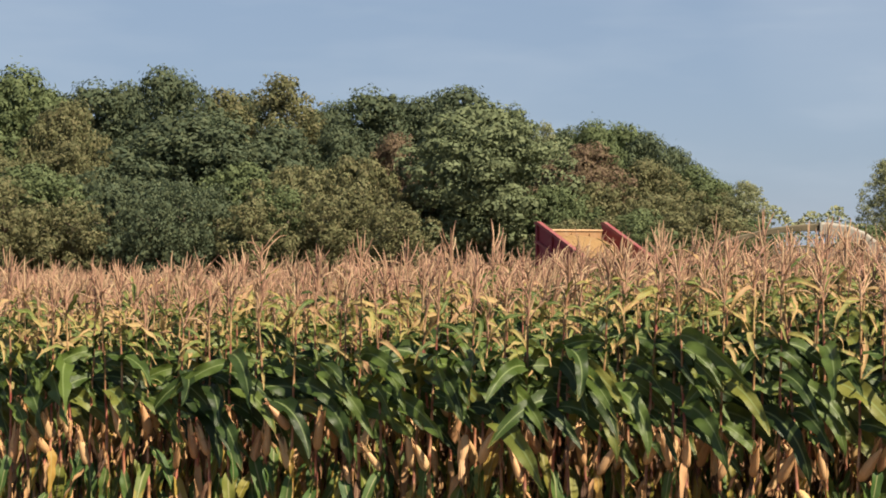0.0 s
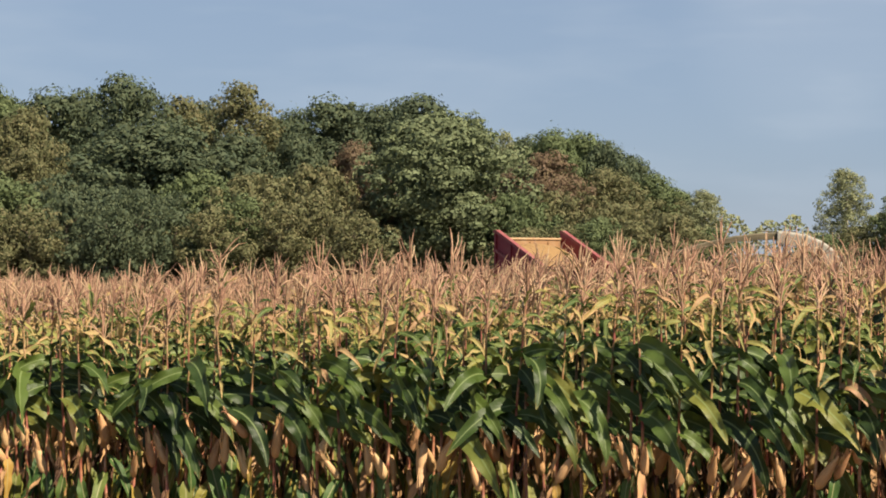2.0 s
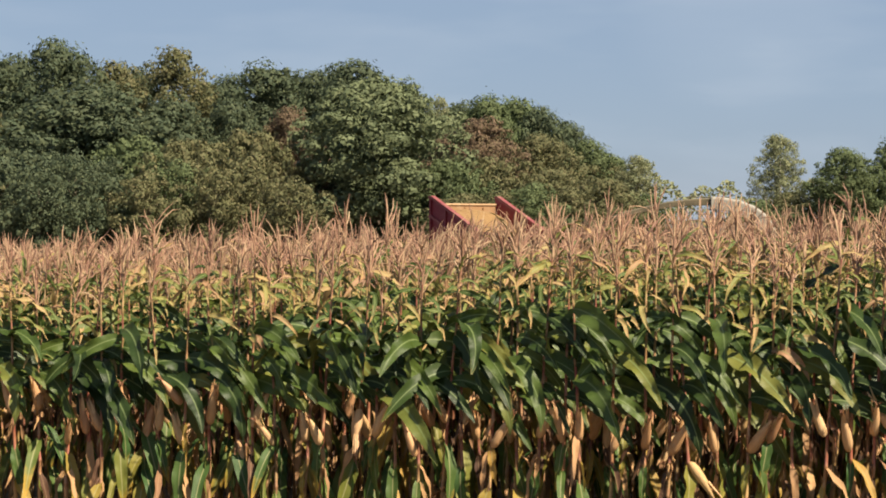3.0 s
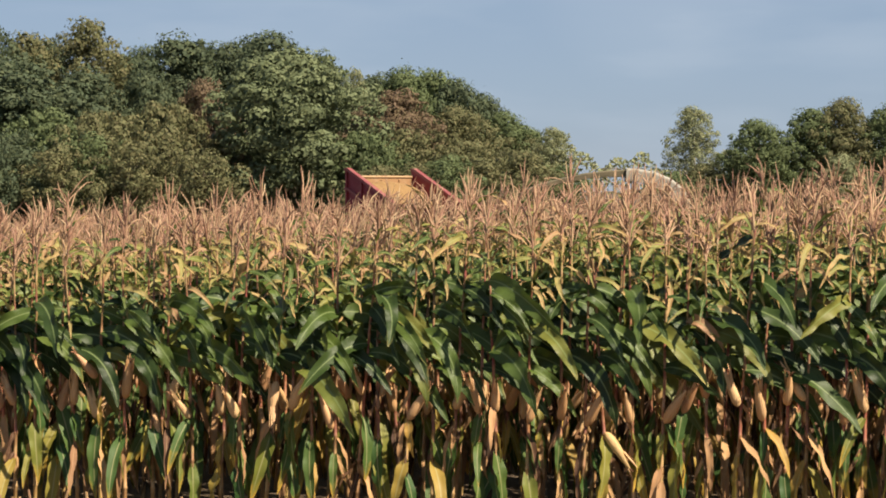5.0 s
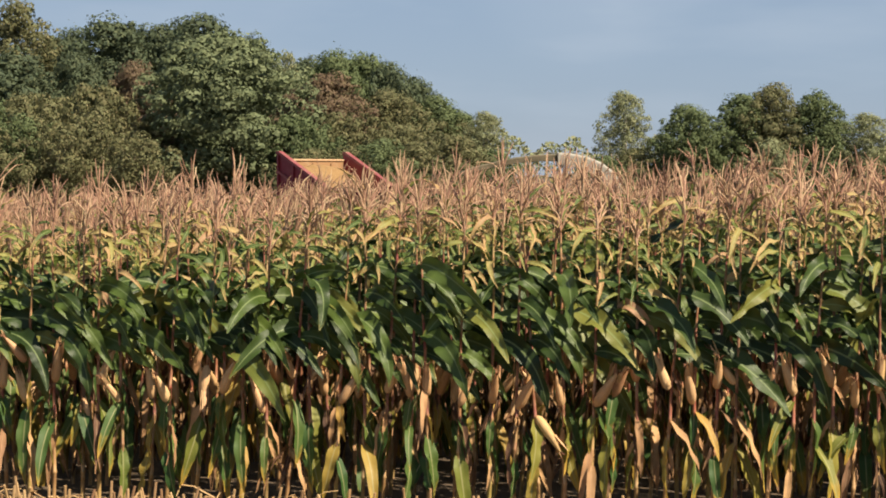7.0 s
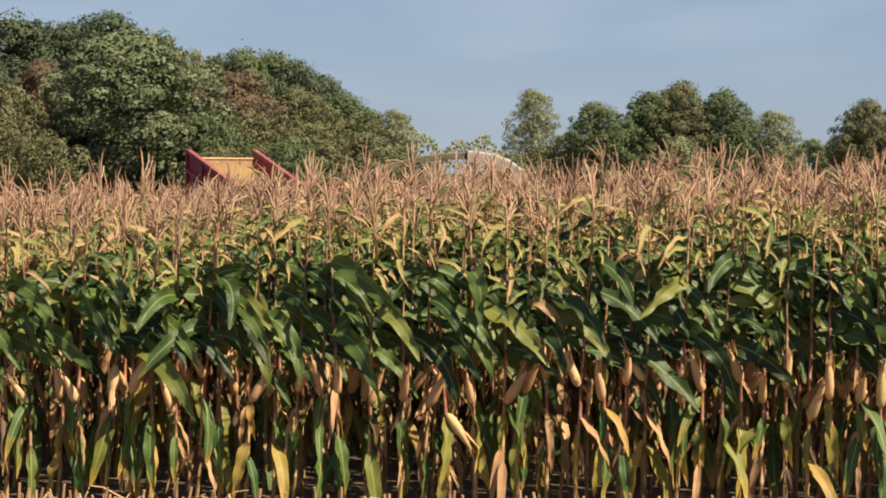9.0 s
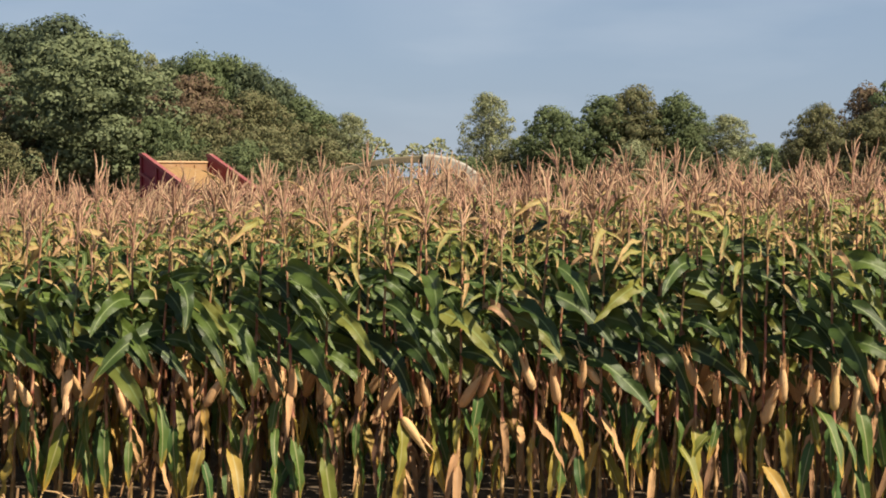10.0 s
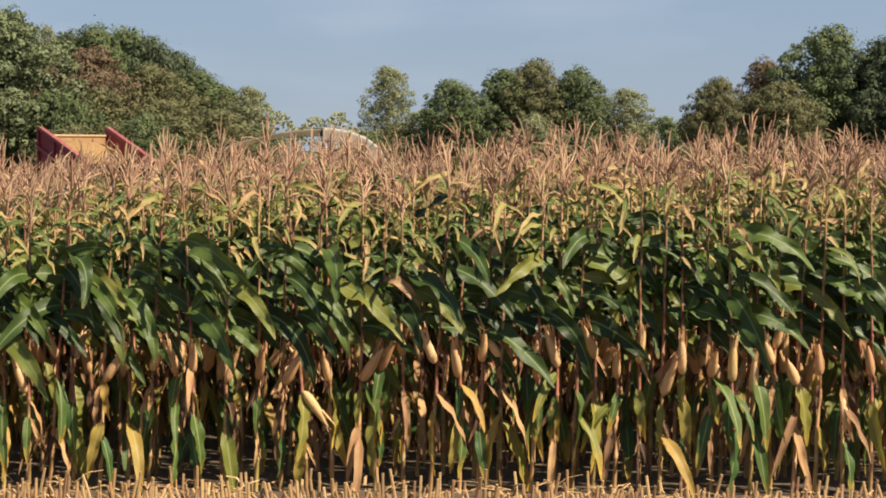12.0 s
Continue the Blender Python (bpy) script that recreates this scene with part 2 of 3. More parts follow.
def box_bm(x0, x1, y0, y1, z0, z1, bevel=0.01):
    bm = bmesh.new()
    bmesh.ops.create_cube(bm, size=1, matrix=Matrix.Translation(((x0 + x1) / 2, (y0 + y1) / 2, (z0 + z1) / 2)) @ Matrix.Diagonal((x1 - x0, y1 - y0, z1 - z0, 1)))
    if bevel:
        bmesh.ops.bevel(bm, geom=bm.edges[:], offset=bevel, segments=1, affect="EDGES")
    return bm


def tube(points, radii, sides=6):
    """Vertices and quads of a round tube along points."""
    pts = [Vector(p) for p in points]
    vs, fs = [], []
    for i, p in enumerate(pts):
        d = (pts[min(i + 1, len(pts) - 1)] - pts[max(i - 1, 0)]).normalized()
        a = d.orthogonal().normalized() if abs(d.z) < 0.99 else Vector((1, 0, 0))
        if i and a.dot(last) < 0:
            a = -a
        last = a
        b = d.cross(a)
        for k in range(sides):
            w = 2 * math.pi * k / sides
            vs.append(p + (a * math.cos(w) + b * math.sin(w)) * radii[i])
    for i in range(len(pts) - 1):
        for k in range(sides):
            k2 = (k + 1) % sides
            fs.append((i * sides + k, i * sides + k2, (i + 1) * sides + k2, (i + 1) * sides + k))
    return vs, fs


# ---- ground ----
def ground():
    bm = bmesh.new()
    xs = [-2500, -400, -60, -20, -8, -4, 0, 4, 8, 20, 60, 400, 2500]
    ys = [-2500, -300, -40, -5, 5, 11, 13, 14, 15, 17, 22, 40, 90, 300, 2500]
    grid = [[bm.verts.new((x, y, 0.02 * noise.noise((x * 0.7, y * 0.7, 0)) if abs(x) < 30 and abs(y) < 50 else 0)) for x in xs] for y in ys]
    for j in range(len(ys) - 1):
        for i in range(len(xs) - 1):
            bm.faces.new((grid[j][i], grid[j][i + 1], grid[j + 1][i + 1], grid[j + 1][i]))
    me = bpy.data.meshes.new("ground")
    bm.to_mesh(me)
    bm.free()
    me.materials.append(SOIL)
    tagged(new("ground", me), "brown field soil strewn with chopped straw", "ground", kind="structure")


ground()

# ---- trees ----
rng = np.random.default_rng(7)


def crown_mesh(name, w, h, lobes, leaves, size, airy=0.0, seed=0):
    """A crown w wide and h high, its foot at z 0: leaf sprays on the outer shells of many lobes, with gaps between."""
    g = np.random.default_rng(seed)
    V, N = [], []
    for q in range(lobes):
        a, zz = g.uniform(0, 2 * math.pi), g.uniform(-0.95, 1)
        inner = q % (4 if airy < 0.5 else 7) == 0
        rr = math.sqrt(max(0, 1 - zz * zz * 0.92)) * (g.uniform(0.05, 0.5) if inner else g.uniform(0.6 - 0.35 * airy, 0.97))
        bulge = 1 + 0.12 * math.sin(a * 3 + seed) * math.cos(zz * 4 + seed)
        c = np.array([math.cos(a) * rr * w / 2 * bulge, math.sin(a) * rr * w / 2 * bulge, (zz + 1) / 2 * h * 0.9 + 0.03 * h])
        rad = g.uniform(0.038, 0.095) * (w + h) / 2 * (1.8 if inner else 1 - 0.3 * max(zz, 0)) * (1 - 0.3 * airy)
        if q % 9 == 1:
            # a shoot that stands out of the outline
            c[:2] *= 1.04
            c[2] += 0.035 * h * max(zz, 0)
            rad *= 0.6
        k = int(leaves * g.uniform(0.7, 1.2) * (rad / (0.06 * (w + h) / 2)) ** 1.5)
        d = g.normal(size=(k, 3))
        d /= np.linalg.norm(d, axis=1)[:, None]
        d[:, 2] = np.where(g.random(k) < 0.5, np.abs(d[:, 2]), d[:, 2])
        rr_ = rad * (1 - g.random(k) ** 2 * 0.2)
        # fingers that break the outline
        rr_ *= 1 + 0.38 * (np.sin(d[:, 0] * 7 + a * 5) * np.sin(d[:, 1] * 6 + zz * 9) * np.sin(d[:, 2] * 7))
        stray = g.random(k) < 0.03
        rr_ = np.where(stray, rr_ * g.uniform(1.0, 1.25, k), rr_)
        p = c + d * rr_[:, None] * np.array([1.05, 1.05, 0.9])
        n = d + g.normal(size=(k, 3)) * 0.22
        n /= np.linalg.norm(n, axis=1)[:, None]
        t = np.cross(n, g.normal(size=(k, 3)))
        t /= np.linalg.norm(t, axis=1)[:, None]
        b = np.cross(n, t)
        s = size * g.uniform(0.6, 1.4, size=(k, 1))
        V.append(np.stack([p - t * s, p + t * s * 0.6 - b * s * 0.75, p + t * s * 0.6 + b * s * 0.75], 1).reshape(-1, 3))
        soft = d + g.normal(size=(k, 3)) * 0.10
        soft = np.where((soft * n).sum(1)[:, None] < 0, soft - 1.1 * n * (soft * n).sum(1)[:, None], soft)
        soft /= np.linalg.norm(soft, axis=1)[:, None]
        N.append(np.repeat(soft, 3, axis=0))
    V, N = np.concatenate(V), np.concatenate(N)
    # true to the width and height asked for
    z0, z1 = np.percentile(V[:, 2], (0.5, 99.93))
    V[:, 2] = (V[:, 2] - z0) * h / (z1 - z0)
    V[:, :2] *= w / 2 / np.percentile(np.hypot(V[:, 0], V[:, 1]), 93.0)
    me = mesh_of(name, V, np.arange(len(V)).reshape(-1, 3), [OAK])
    me.normals_split_custom_set_from_vertices(N.tolist())
    return me


def trunk_mesh(name, h, r, reach, limbs, mat_, seed):
    g = random.Random(seed)
    pts = [(0, 0, -0.1)]
    for i in range(1, 8):
        pts.append((pts[-1][0] + g.uniform(-0.12, 0.12), pts[-1][1] + g.uniform(-0.12, 0.12), h * i / 7))
    V, F = tube(pts, [r * 1.35] + [r * (1 - 0.11 * i) for i in range(1, 8)], 8)
    for k in range(limbs):
        i = g.randint(2, 6)
        a = g.uniform(0, 6.28)
        p = Vector(pts[i])
        ln = reach * g.uniform(0.4, 0.75) * (1.15 - 0.1 * i)
        q = [p, p + Vector((math.cos(a) * ln * 0.4, math.sin(a) * ln * 0.4, ln * 0.35)), p + Vector((math.cos(a) * ln * 0.75, math.sin(a) * ln * 0.75, ln * g.uniform(0.5, 0.8)))]
        v2, f2 = tube(q, [r * 0.45, r * 0.3, r * 0.08], 5)
        o = len(V)
        V += v2
        F += [tuple(x + o for x in f) for f in f2]
    return mesh_of(name, V, F, [mat_])


CROWNS = {
    "round": [crown_mesh("crown", 10, 10, 300, 80, 0.13, 0, s) for s in (11, 12, 13)],
    "tall": [crown_mesh("crown", 7, 11, 250, 66, 0.12, 0.1, s) for s in (21, 22, 23)],
    "airy": [crown_mesh("crown", 6, 10, 420, 56, 0.095, 0.6, s) for s in (31, 32)],
    "shrub": [crown_mesh("crown", 8, 6, 220, 54, 0.115, 0.15, s) for s in (41, 42, 43)],
    "bush": [crown_mesh("crown", 8, 6, 150, 44, 0.12, 0.15, s) for s in (51, 52)],
}
SIZES = {"round": (10, 10), "tall": (7, 11), "airy": (6, 10), "shrub": (8, 6), "bush": (8, 6)}
TRUNKS = {k: trunk_mesh("trunk", 7.5, 0.28, 3.6, 9, BARK, i) for i, k in enumerate(("round", "tall", "shrub", "bush"))}
TRUNKS["airy"] = trunk_mesh("trunk", 8.5, 0.16, 3.0, 12, BIRCH, 9)


def tree(kind, az, dist, top, width, foliage, label, low=0.08, name="tree"):
    """A tree in the direction az (degrees right of the y axis), its top and width in metres."""
    base = new(name)
    base.location = (dist * math.sin(radians(az)), dist * math.cos(radians(az)), 0)
    base.rotation_euler = (0, 0, rng.uniform(0, 6.28))
    tagged(base, label, "shrub" if name == "shrub" else "tree", group="edge of the wood")
    w, h = SIZES[kind]
    width *= 1.22 if kind == "tall" else 1.12 if kind == "airy" else 1.0
    foot = top * low
    sx, sz = width / w, (top - foot) / h
    child("trunk", TRUNKS[kind], base, Matrix.Diagonal((max(0.5, sz), max(0.5, sz), (foot + (top - foot) * 0.72) / (8.5 if kind == "airy" else 7.5), 1)))
    cr = CROWNS[kind]
    if kind == "airy":
        base.rotation_euler = (0, 0, rng.uniform(-0.4, 0.4))
    c = child("crown", cr[int(rng.integers(len(cr)))], base, Matrix.Translation((0, 0.13 * width if kind == "airy" else 0, foot)) @ Matrix.Diagonal((sx, sx, sz, 1)))
    c.material_slots[0].link = "OBJECT"
    c.material_slots[0].material = foliage
    return base


def gx(x):
    """Degrees to the right for a place across the opening view."""
    return -6.188 + (x - 784) / 61.73


def wood():
    deep = "dark green broadleaf tree at the wood's edge"
    olive = "olive green broadleaf tree turning autumn yellow"
    # kind, where across the view, distance in metres, rise above eye level and half width as angles (61.73 units to the degree), foliage, label
    rows = [
        ("round", -150, 205, 300, 120, DARK, deep), ("round", 45, 200, 306, 120, OAK, "broad green broadleaf tree with a rounded crown"),
        ("tall", 175, 212, 284, 75, DARK, deep), ("round", 305, 210, 310, 110, DARK, deep), ("tall", 395, 212, 274, 60, OLIVE, olive),
        ("airy", 490, 205, 300, 78, OLIVE, "thin olive birch with sparse foliage and white trunk"), ("tall", 560, 212, 238, 60, DARK, deep),
        ("tall", 655, 205, 276, 72, DARK, deep), ("tall", 745, 208, 262, 60, DARK, deep), ("tall", 820, 205, 280, 72, DARK, deep),
        ("tall", 905, 208, 246, 56, DARK, deep), ("airy", 965, 204, 216, 30, PALE, "thin grey-green young tree"),
        ("round", 1050, 202, 218, 82, OAK, "green broadleaf tree with a flat top"), ("round", 1145, 205, 198, 72, DARK, deep), ("tall", 1225, 205, 138, 52, OAK, "small green tree at the wood's end"),
        ("airy", 1315, 195, 112, 38, PALE, "thin sparse young tree with open crown"), ("tall", 1270, 205, 96, 40, OLIVE, olive),
    ]
    middle = [
        ("round", 360, 182, 232, 165, DARK, "big dark green tree with a broad dense crown"), ("round", 130, 188, 250, 84, OLIVE, olive), ("tall", 500, 186, 214, 70, DARK, deep), ("round", 600, 190, 210, 80, DARK, deep),
        ("round", 700, 190, 196, 70, RUST, "brownish tree turning in autumn"), ("round", 1035, 180, 178, 92, RUST, "rust brown tree turning in autumn"), ("round", 1150, 184, 150, 80, OLIVE, olive), ("round", -60, 184, 200, 110, OLIVE, olive),
        ("round", 20, 176, 150, 95, OLIVE, olive),
        ("airy", 120, 178, 180, 60, OLIVE, "olive birch with pale bare limbs"),
    ]
    inner = [
        ("round", 100, 216, 268, 80, OAK, "green broadleaf tree deep in the wood"), ("round", 235, 218, 282, 80, DARK, deep), ("round", 430, 218, 262, 80, DARK, deep), ("round", 590, 216, 250, 80, DARK, deep),
        ("round", 700, 217, 258, 80, DARK, deep), ("round", 785, 216, 266, 80, DARK, deep), ("round", 1000, 214, 206, 70, DARK, deep), ("round", 1100, 214, 212, 80, OAK, "green broadleaf tree with a flat top"),
        ("round", 1192, 212, 172, 62, DARK, deep), ("round", 1262, 212, 116, 48, OAK, "small green tree at the wood's end"),
    ]
    for kind, x, d, up, half, fol, label in rows + middle + inner:
        k = d / 3537
        tree(kind, gx(x), d, EYE_Z + up * k, 2 * half * k, fol, label)
    # the great oak before the wood
    d, k = 165, 165 / 3537
    tree("round", gx(856), d, EYE_Z + 250 * k, 292 * k, OAK_PALE, "big round pale green oak standing before the wood", 0.06)
    low = "olive green scrub along the foot of the wood"
    shrubs = [(-80, 150, 120), (60, 140, 110), (170, 128, 90), (260, 116, 90), (345, 110, 85), (430, 146, 90), (530, 140, 90), (640, 156, 90), (720, 104, 70), (985, 104, 70), (1075, 110, 80), (1165, 88, 80), (1250, 70, 70), (1320, 44, 60)]
    for i, (x, up, half) in enumerate(shrubs):
        d = 158 + (i * 5) % 14
        k = d / 3537
        tree("shrub", gx(x), d, EYE_Z + up * k, 2 * half * k, DARK if 160 < x < 400 else RUST if i == 8 else (OLIVE, OAK, OLIVE, OLIVE)[i % 4], low, 0.02, "shrub")
    for i, x in enumerate(range(-170, 1290, 62)):
        d = 150 + (i * 3) % 7
        k = d / 3537
        up = (82, 104, 92, 118, 74)[i % 5] * (1.0 if x < 960 else 0.62)
        if not 740 < x < 980:
            tree("bush", gx(x), d, EYE_Z + up * k, 150 * k, DARK if 190 < x < 400 else (OLIVE, OAK, OLIVE, OLIVE, OLIVE)[i % 5], "dark green scrub along the foot of the wood" if 190 < x < 400 else low, 0.02, "shrub")
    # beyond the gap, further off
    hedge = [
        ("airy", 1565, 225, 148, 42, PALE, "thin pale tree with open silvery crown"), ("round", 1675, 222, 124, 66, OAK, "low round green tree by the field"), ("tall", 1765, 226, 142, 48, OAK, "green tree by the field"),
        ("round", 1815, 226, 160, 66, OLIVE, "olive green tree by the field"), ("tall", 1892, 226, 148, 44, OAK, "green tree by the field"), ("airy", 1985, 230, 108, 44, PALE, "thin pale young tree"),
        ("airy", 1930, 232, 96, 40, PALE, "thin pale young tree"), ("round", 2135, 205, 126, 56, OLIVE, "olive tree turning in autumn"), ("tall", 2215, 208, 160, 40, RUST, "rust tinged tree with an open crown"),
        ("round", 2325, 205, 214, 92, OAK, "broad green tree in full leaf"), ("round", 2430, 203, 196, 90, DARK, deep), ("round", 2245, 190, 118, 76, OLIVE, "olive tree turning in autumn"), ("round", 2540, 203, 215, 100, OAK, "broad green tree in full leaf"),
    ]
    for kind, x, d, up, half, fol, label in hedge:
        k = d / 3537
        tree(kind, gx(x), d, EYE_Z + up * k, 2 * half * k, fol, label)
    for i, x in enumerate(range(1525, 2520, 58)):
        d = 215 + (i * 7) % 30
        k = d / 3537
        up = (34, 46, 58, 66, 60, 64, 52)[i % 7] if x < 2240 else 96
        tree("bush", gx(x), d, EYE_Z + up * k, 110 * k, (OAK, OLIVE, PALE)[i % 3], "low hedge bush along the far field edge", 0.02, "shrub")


wood()


def far_wood():
    """The wooded skyline far away in the gap."""
    g = np.random.default_rng(3)
    n = 12000
    x = g.uniform(-30, 330, n)
    hgt = 17 + 5 * np.sin(x * 0.05) + 4 * np.sin(x * 0.17 + 1) + 2 * np.sin(x * 0.5)
    y = 900 + g.uniform(-12, 12, n)
    z = hgt * (1 - g.random(n) ** 1.6)
    p = np.stack([x, y, z], 1)
    t, b = g.normal(size=(n, 3)), g.normal(size=(n, 3))
    t /= np.linalg.norm(t, axis=1)[:, None]
    b /= np.linalg.norm(b, axis=1)[:, None]
    V = np.stack([p - t, p - b * 0.7, p + t, p + b * 0.7], 1).reshape(-1, 3)
    # the air is clear: the haze of distance is only this pale leaf colour
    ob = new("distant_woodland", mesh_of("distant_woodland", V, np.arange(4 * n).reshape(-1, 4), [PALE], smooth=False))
    tagged(ob, "distant wooded skyline, grey green and hazy", "woodland", kind="stuff")


far_wood()


# ---- maize ----
def blade(L, W, up, down, curl, n, cols, seed, face=0.0, ripple=1.0):
    """A leaf from its foot along +x: rises at up degrees and bends to down degrees at its tip. Vertices, quads and uv."""
    g = random.Random(seed)
    x = z = 0.0
    ph, amp, tw = g.uniform(0, 6.28), g.uniform(0.16, 0.46), g.uniform(-0.7, 0.7)
    us = np.linspace(-1, 1, cols)
    V, UV = [], []
    for i in range(n + 1):
        s = i / n
        a = radians(up + (down - up) * s ** curl)
        if i:
            x += math.cos(a) * L / n
            z += math.sin(a) * L / n
        w = W * min(1, 0.4 + s * 4) * max(0.03, 1 - s ** 2.6) ** 0.8
        for u in us:
            off = u * w / 2
            lift = abs(u) * w * 0.18 + ripple * amp * w * u * u * math.sin(2.7 * 6.28 * s + ph + (1.6 if u > 0 else 0))
            t = face + tw * s
            yy, nn = off * math.cos(t) - lift * math.sin(t), off * math.sin(t) + lift * math.cos(t)
            V.append((x - math.sin(a) * nn, yy + 0.03 * L * math.sin(s * 2 + ph) * s, z + math.cos(a) * nn))
            UV.append(((u + 1) / 2, s))
    F = [(i * cols + j, i * cols + j + 1, (i + 1) * cols + j + 1, (i + 1) * cols + j) for i in range(n) for j in range(cols - 1)]
    return np.array(V), F, np.array(UV)


def tassel_arrays(seed, sides, n):
    """A dry tassel: a spike and its side branches, the foot at z 0."""
    g = random.Random(seed)
    V, F = [], []
    nod = g.uniform(0.0, 0.7)
    for k in range(g.randint(7, 13) + 1):
        a = g.uniform(0, 6.28)
        ln, out, z0 = (g.uniform(0.22, 0.34), 0.05, 0.0) if k == 0 else (g.uniform(0.11, 0.23), g.uniform(0.15, 0.7) if g.random() < 0.72 else g.uniform(0.8, 1.8), g.uniform(-0.04, 0.16))
        pts, th, p = [], out * 0.45, Vector((0, 0, z0))
        for i in range(n + 1):
            pts.append(p.copy())
            d = Vector((math.sin(th) * math.cos(a) + nod * (i / n) ** 2, math.sin(th) * math.sin(a), math.cos(th)))
            p = p + d * ln / n
            th += out * 0.75 / n + g.gauss(0, 0.16)
            a += g.gauss(0, 0.35)
        r = 0.0031 if k else 0.0045
        v, f = tube(pts, [r * 0.55] + [r * (1.05 + 0.25 * (i % 2)) for i in range(1, n)] + [r * 0.3], sides)
        o = len(V)
        V += [tuple(q) for q in v]
        F += [tuple(i + o for i in q) for q in f]
    return np.array(V), F


def stalk_arrays(H, sides, n, seed):
    g = random.Random(seed)
    bx, by = g.uniform(-0.05, 0.06), g.uniform(-0.05, 0.05)
    pts, rad = [], []
    for i in range(n + 1):
        s = i / n
        k = s * s
        base = 0.0165 * (1 - 0.62 * s)
        if sides > 4 and 0 < i < n:
            for dz, f in ((-0.008, 1.0), (0.0, 1.35), (0.01, 1.0)):
                pts.append((bx * k + 0.006 * (i % 2), by * k, H * s + dz))
                rad.append(base * f)
        else:
            pts.append((bx * k, by * k, H * s))
            rad.append(base)
    v, f = tube(pts, rad, sides)
    return np.array([tuple(q) for q in v]), f, (bx, by)


def ear_arrays(seed, sides=8):
    """A dry husked ear along +z from its shank, wrapped, a little ribbed, with loose husk ends at the tip."""
    g = random.Random(seed)
    L, R = g.uniform(0.21, 0.29), g.uniform(0.026, 0.034)
    prof = [(0, 0.35), (0.07, 0.8), (0.2, 1.0), (0.42, 0.98), (0.62, 0.82), (0.8, 0.55), (0.92, 0.34), (1.0, 0.18)]
    V, F = [], []
    for s, r in prof:
        for k in range(sides):
            a = 6.2832 * k / sides
            rr = R * r * (1 + 0.17 * (k % 2) + 0.09 * math.sin(3 * a + s * 4))
            V.append((math.cos(a) * rr + 0.02 * s * s, math.sin(a) * rr, s * L))
    for i in range(len(prof) - 1):
        for k in range(sides):
            F.append((i * sides + k, i * sides + (k + 1) % sides, (i + 1) * sides + (k + 1) % sides, (i + 1) * sides + k))
    for k in range(5):
        a = g.uniform(0, 6.28)
        o = len(V)
        c, s = math.cos(a), math.sin(a)
        down = g.uniform(0.0, 0.35)
        for t, w in ((0.76 - down, 0.013), (0.98 - down, 0.011), (1.24 - down, 0.002)):
            r = R * (0.72 + 0.8 * down + (t + down - 0.76) * g.uniform(0.4, 2.2))
            V += [(c * r - s * w, s * r + c * w, t * L), (c * r + s * w, s * r - c * w, t * L)]
        F += [(o, o + 1, o + 3, o + 2), (o + 2, o + 3, o + 5, o + 4)]
    return np.array(V), F, L


def silk_arrays(seed):
    g = random.Random(seed)
    V, F = [], []
    for k in range(7):
        a, ln = g.uniform(0, 6.28), g.uniform(0.03, 0.06)
        v, f = tube([(0, 0, -0.02), (math.cos(a) * ln * 0.3, math.sin(a) * ln * 0.3, ln * 0.6), (math.cos(a) * ln * 0.8, math.sin(a) * ln * 0.8, ln * g.uniform(0.3, 0.9))], [0.004, 0.003, 0.001], 3)
        o = len(V)
        V += [tuple(q) for q in v]
        F += [tuple(i + o for i in q) for q in f]
    return np.array(V), F


# kinds of leaf: length, width, rise at the foot, fall at the tip, bend
BLADES = {
    "main": [(0.72, 0.140, 44, -62, 0.42), (0.80, 0.146, 34, -56, 0.38), (0.70, 0.136, 52, -52, 0.46), (0.78, 0.148, 26, -54, 0.40), (0.66, 0.130, 55, -76, 0.46), (0.74, 0.140, 12, -62, 0.42), (0.50, 0.116, 78, 30, 1.3), (0.70, 0.130, 46, -84, 0.45), (0.76, 0.148, 44, -44, 0.40)],
    "top": [(0.36, 0.044, 66, -50, 0.6), (0.44, 0.048, 54, -75, 0.5), (0.34, 0.042, 76, 20, 1.2), (0.46, 0.050, 44, -60, 0.5), (0.38, 0.042, 70, -95, 0.6)],
    "low": [(0.50, 0.100, -20, -96, 0.2), (0.46, 0.095, -35, -96, 0.25), (0.56, 0.100, 10, -92, 0.22), (0.42, 0.088, -45, -97, 0.4), (0.55, 0.092, 15, -76, 0.3)],
}
MATS_OF = {"main": BLADE_GREEN, "top": BLADE_TOP, "low": BLADE_LOW, "dry": BLADE_DRY}


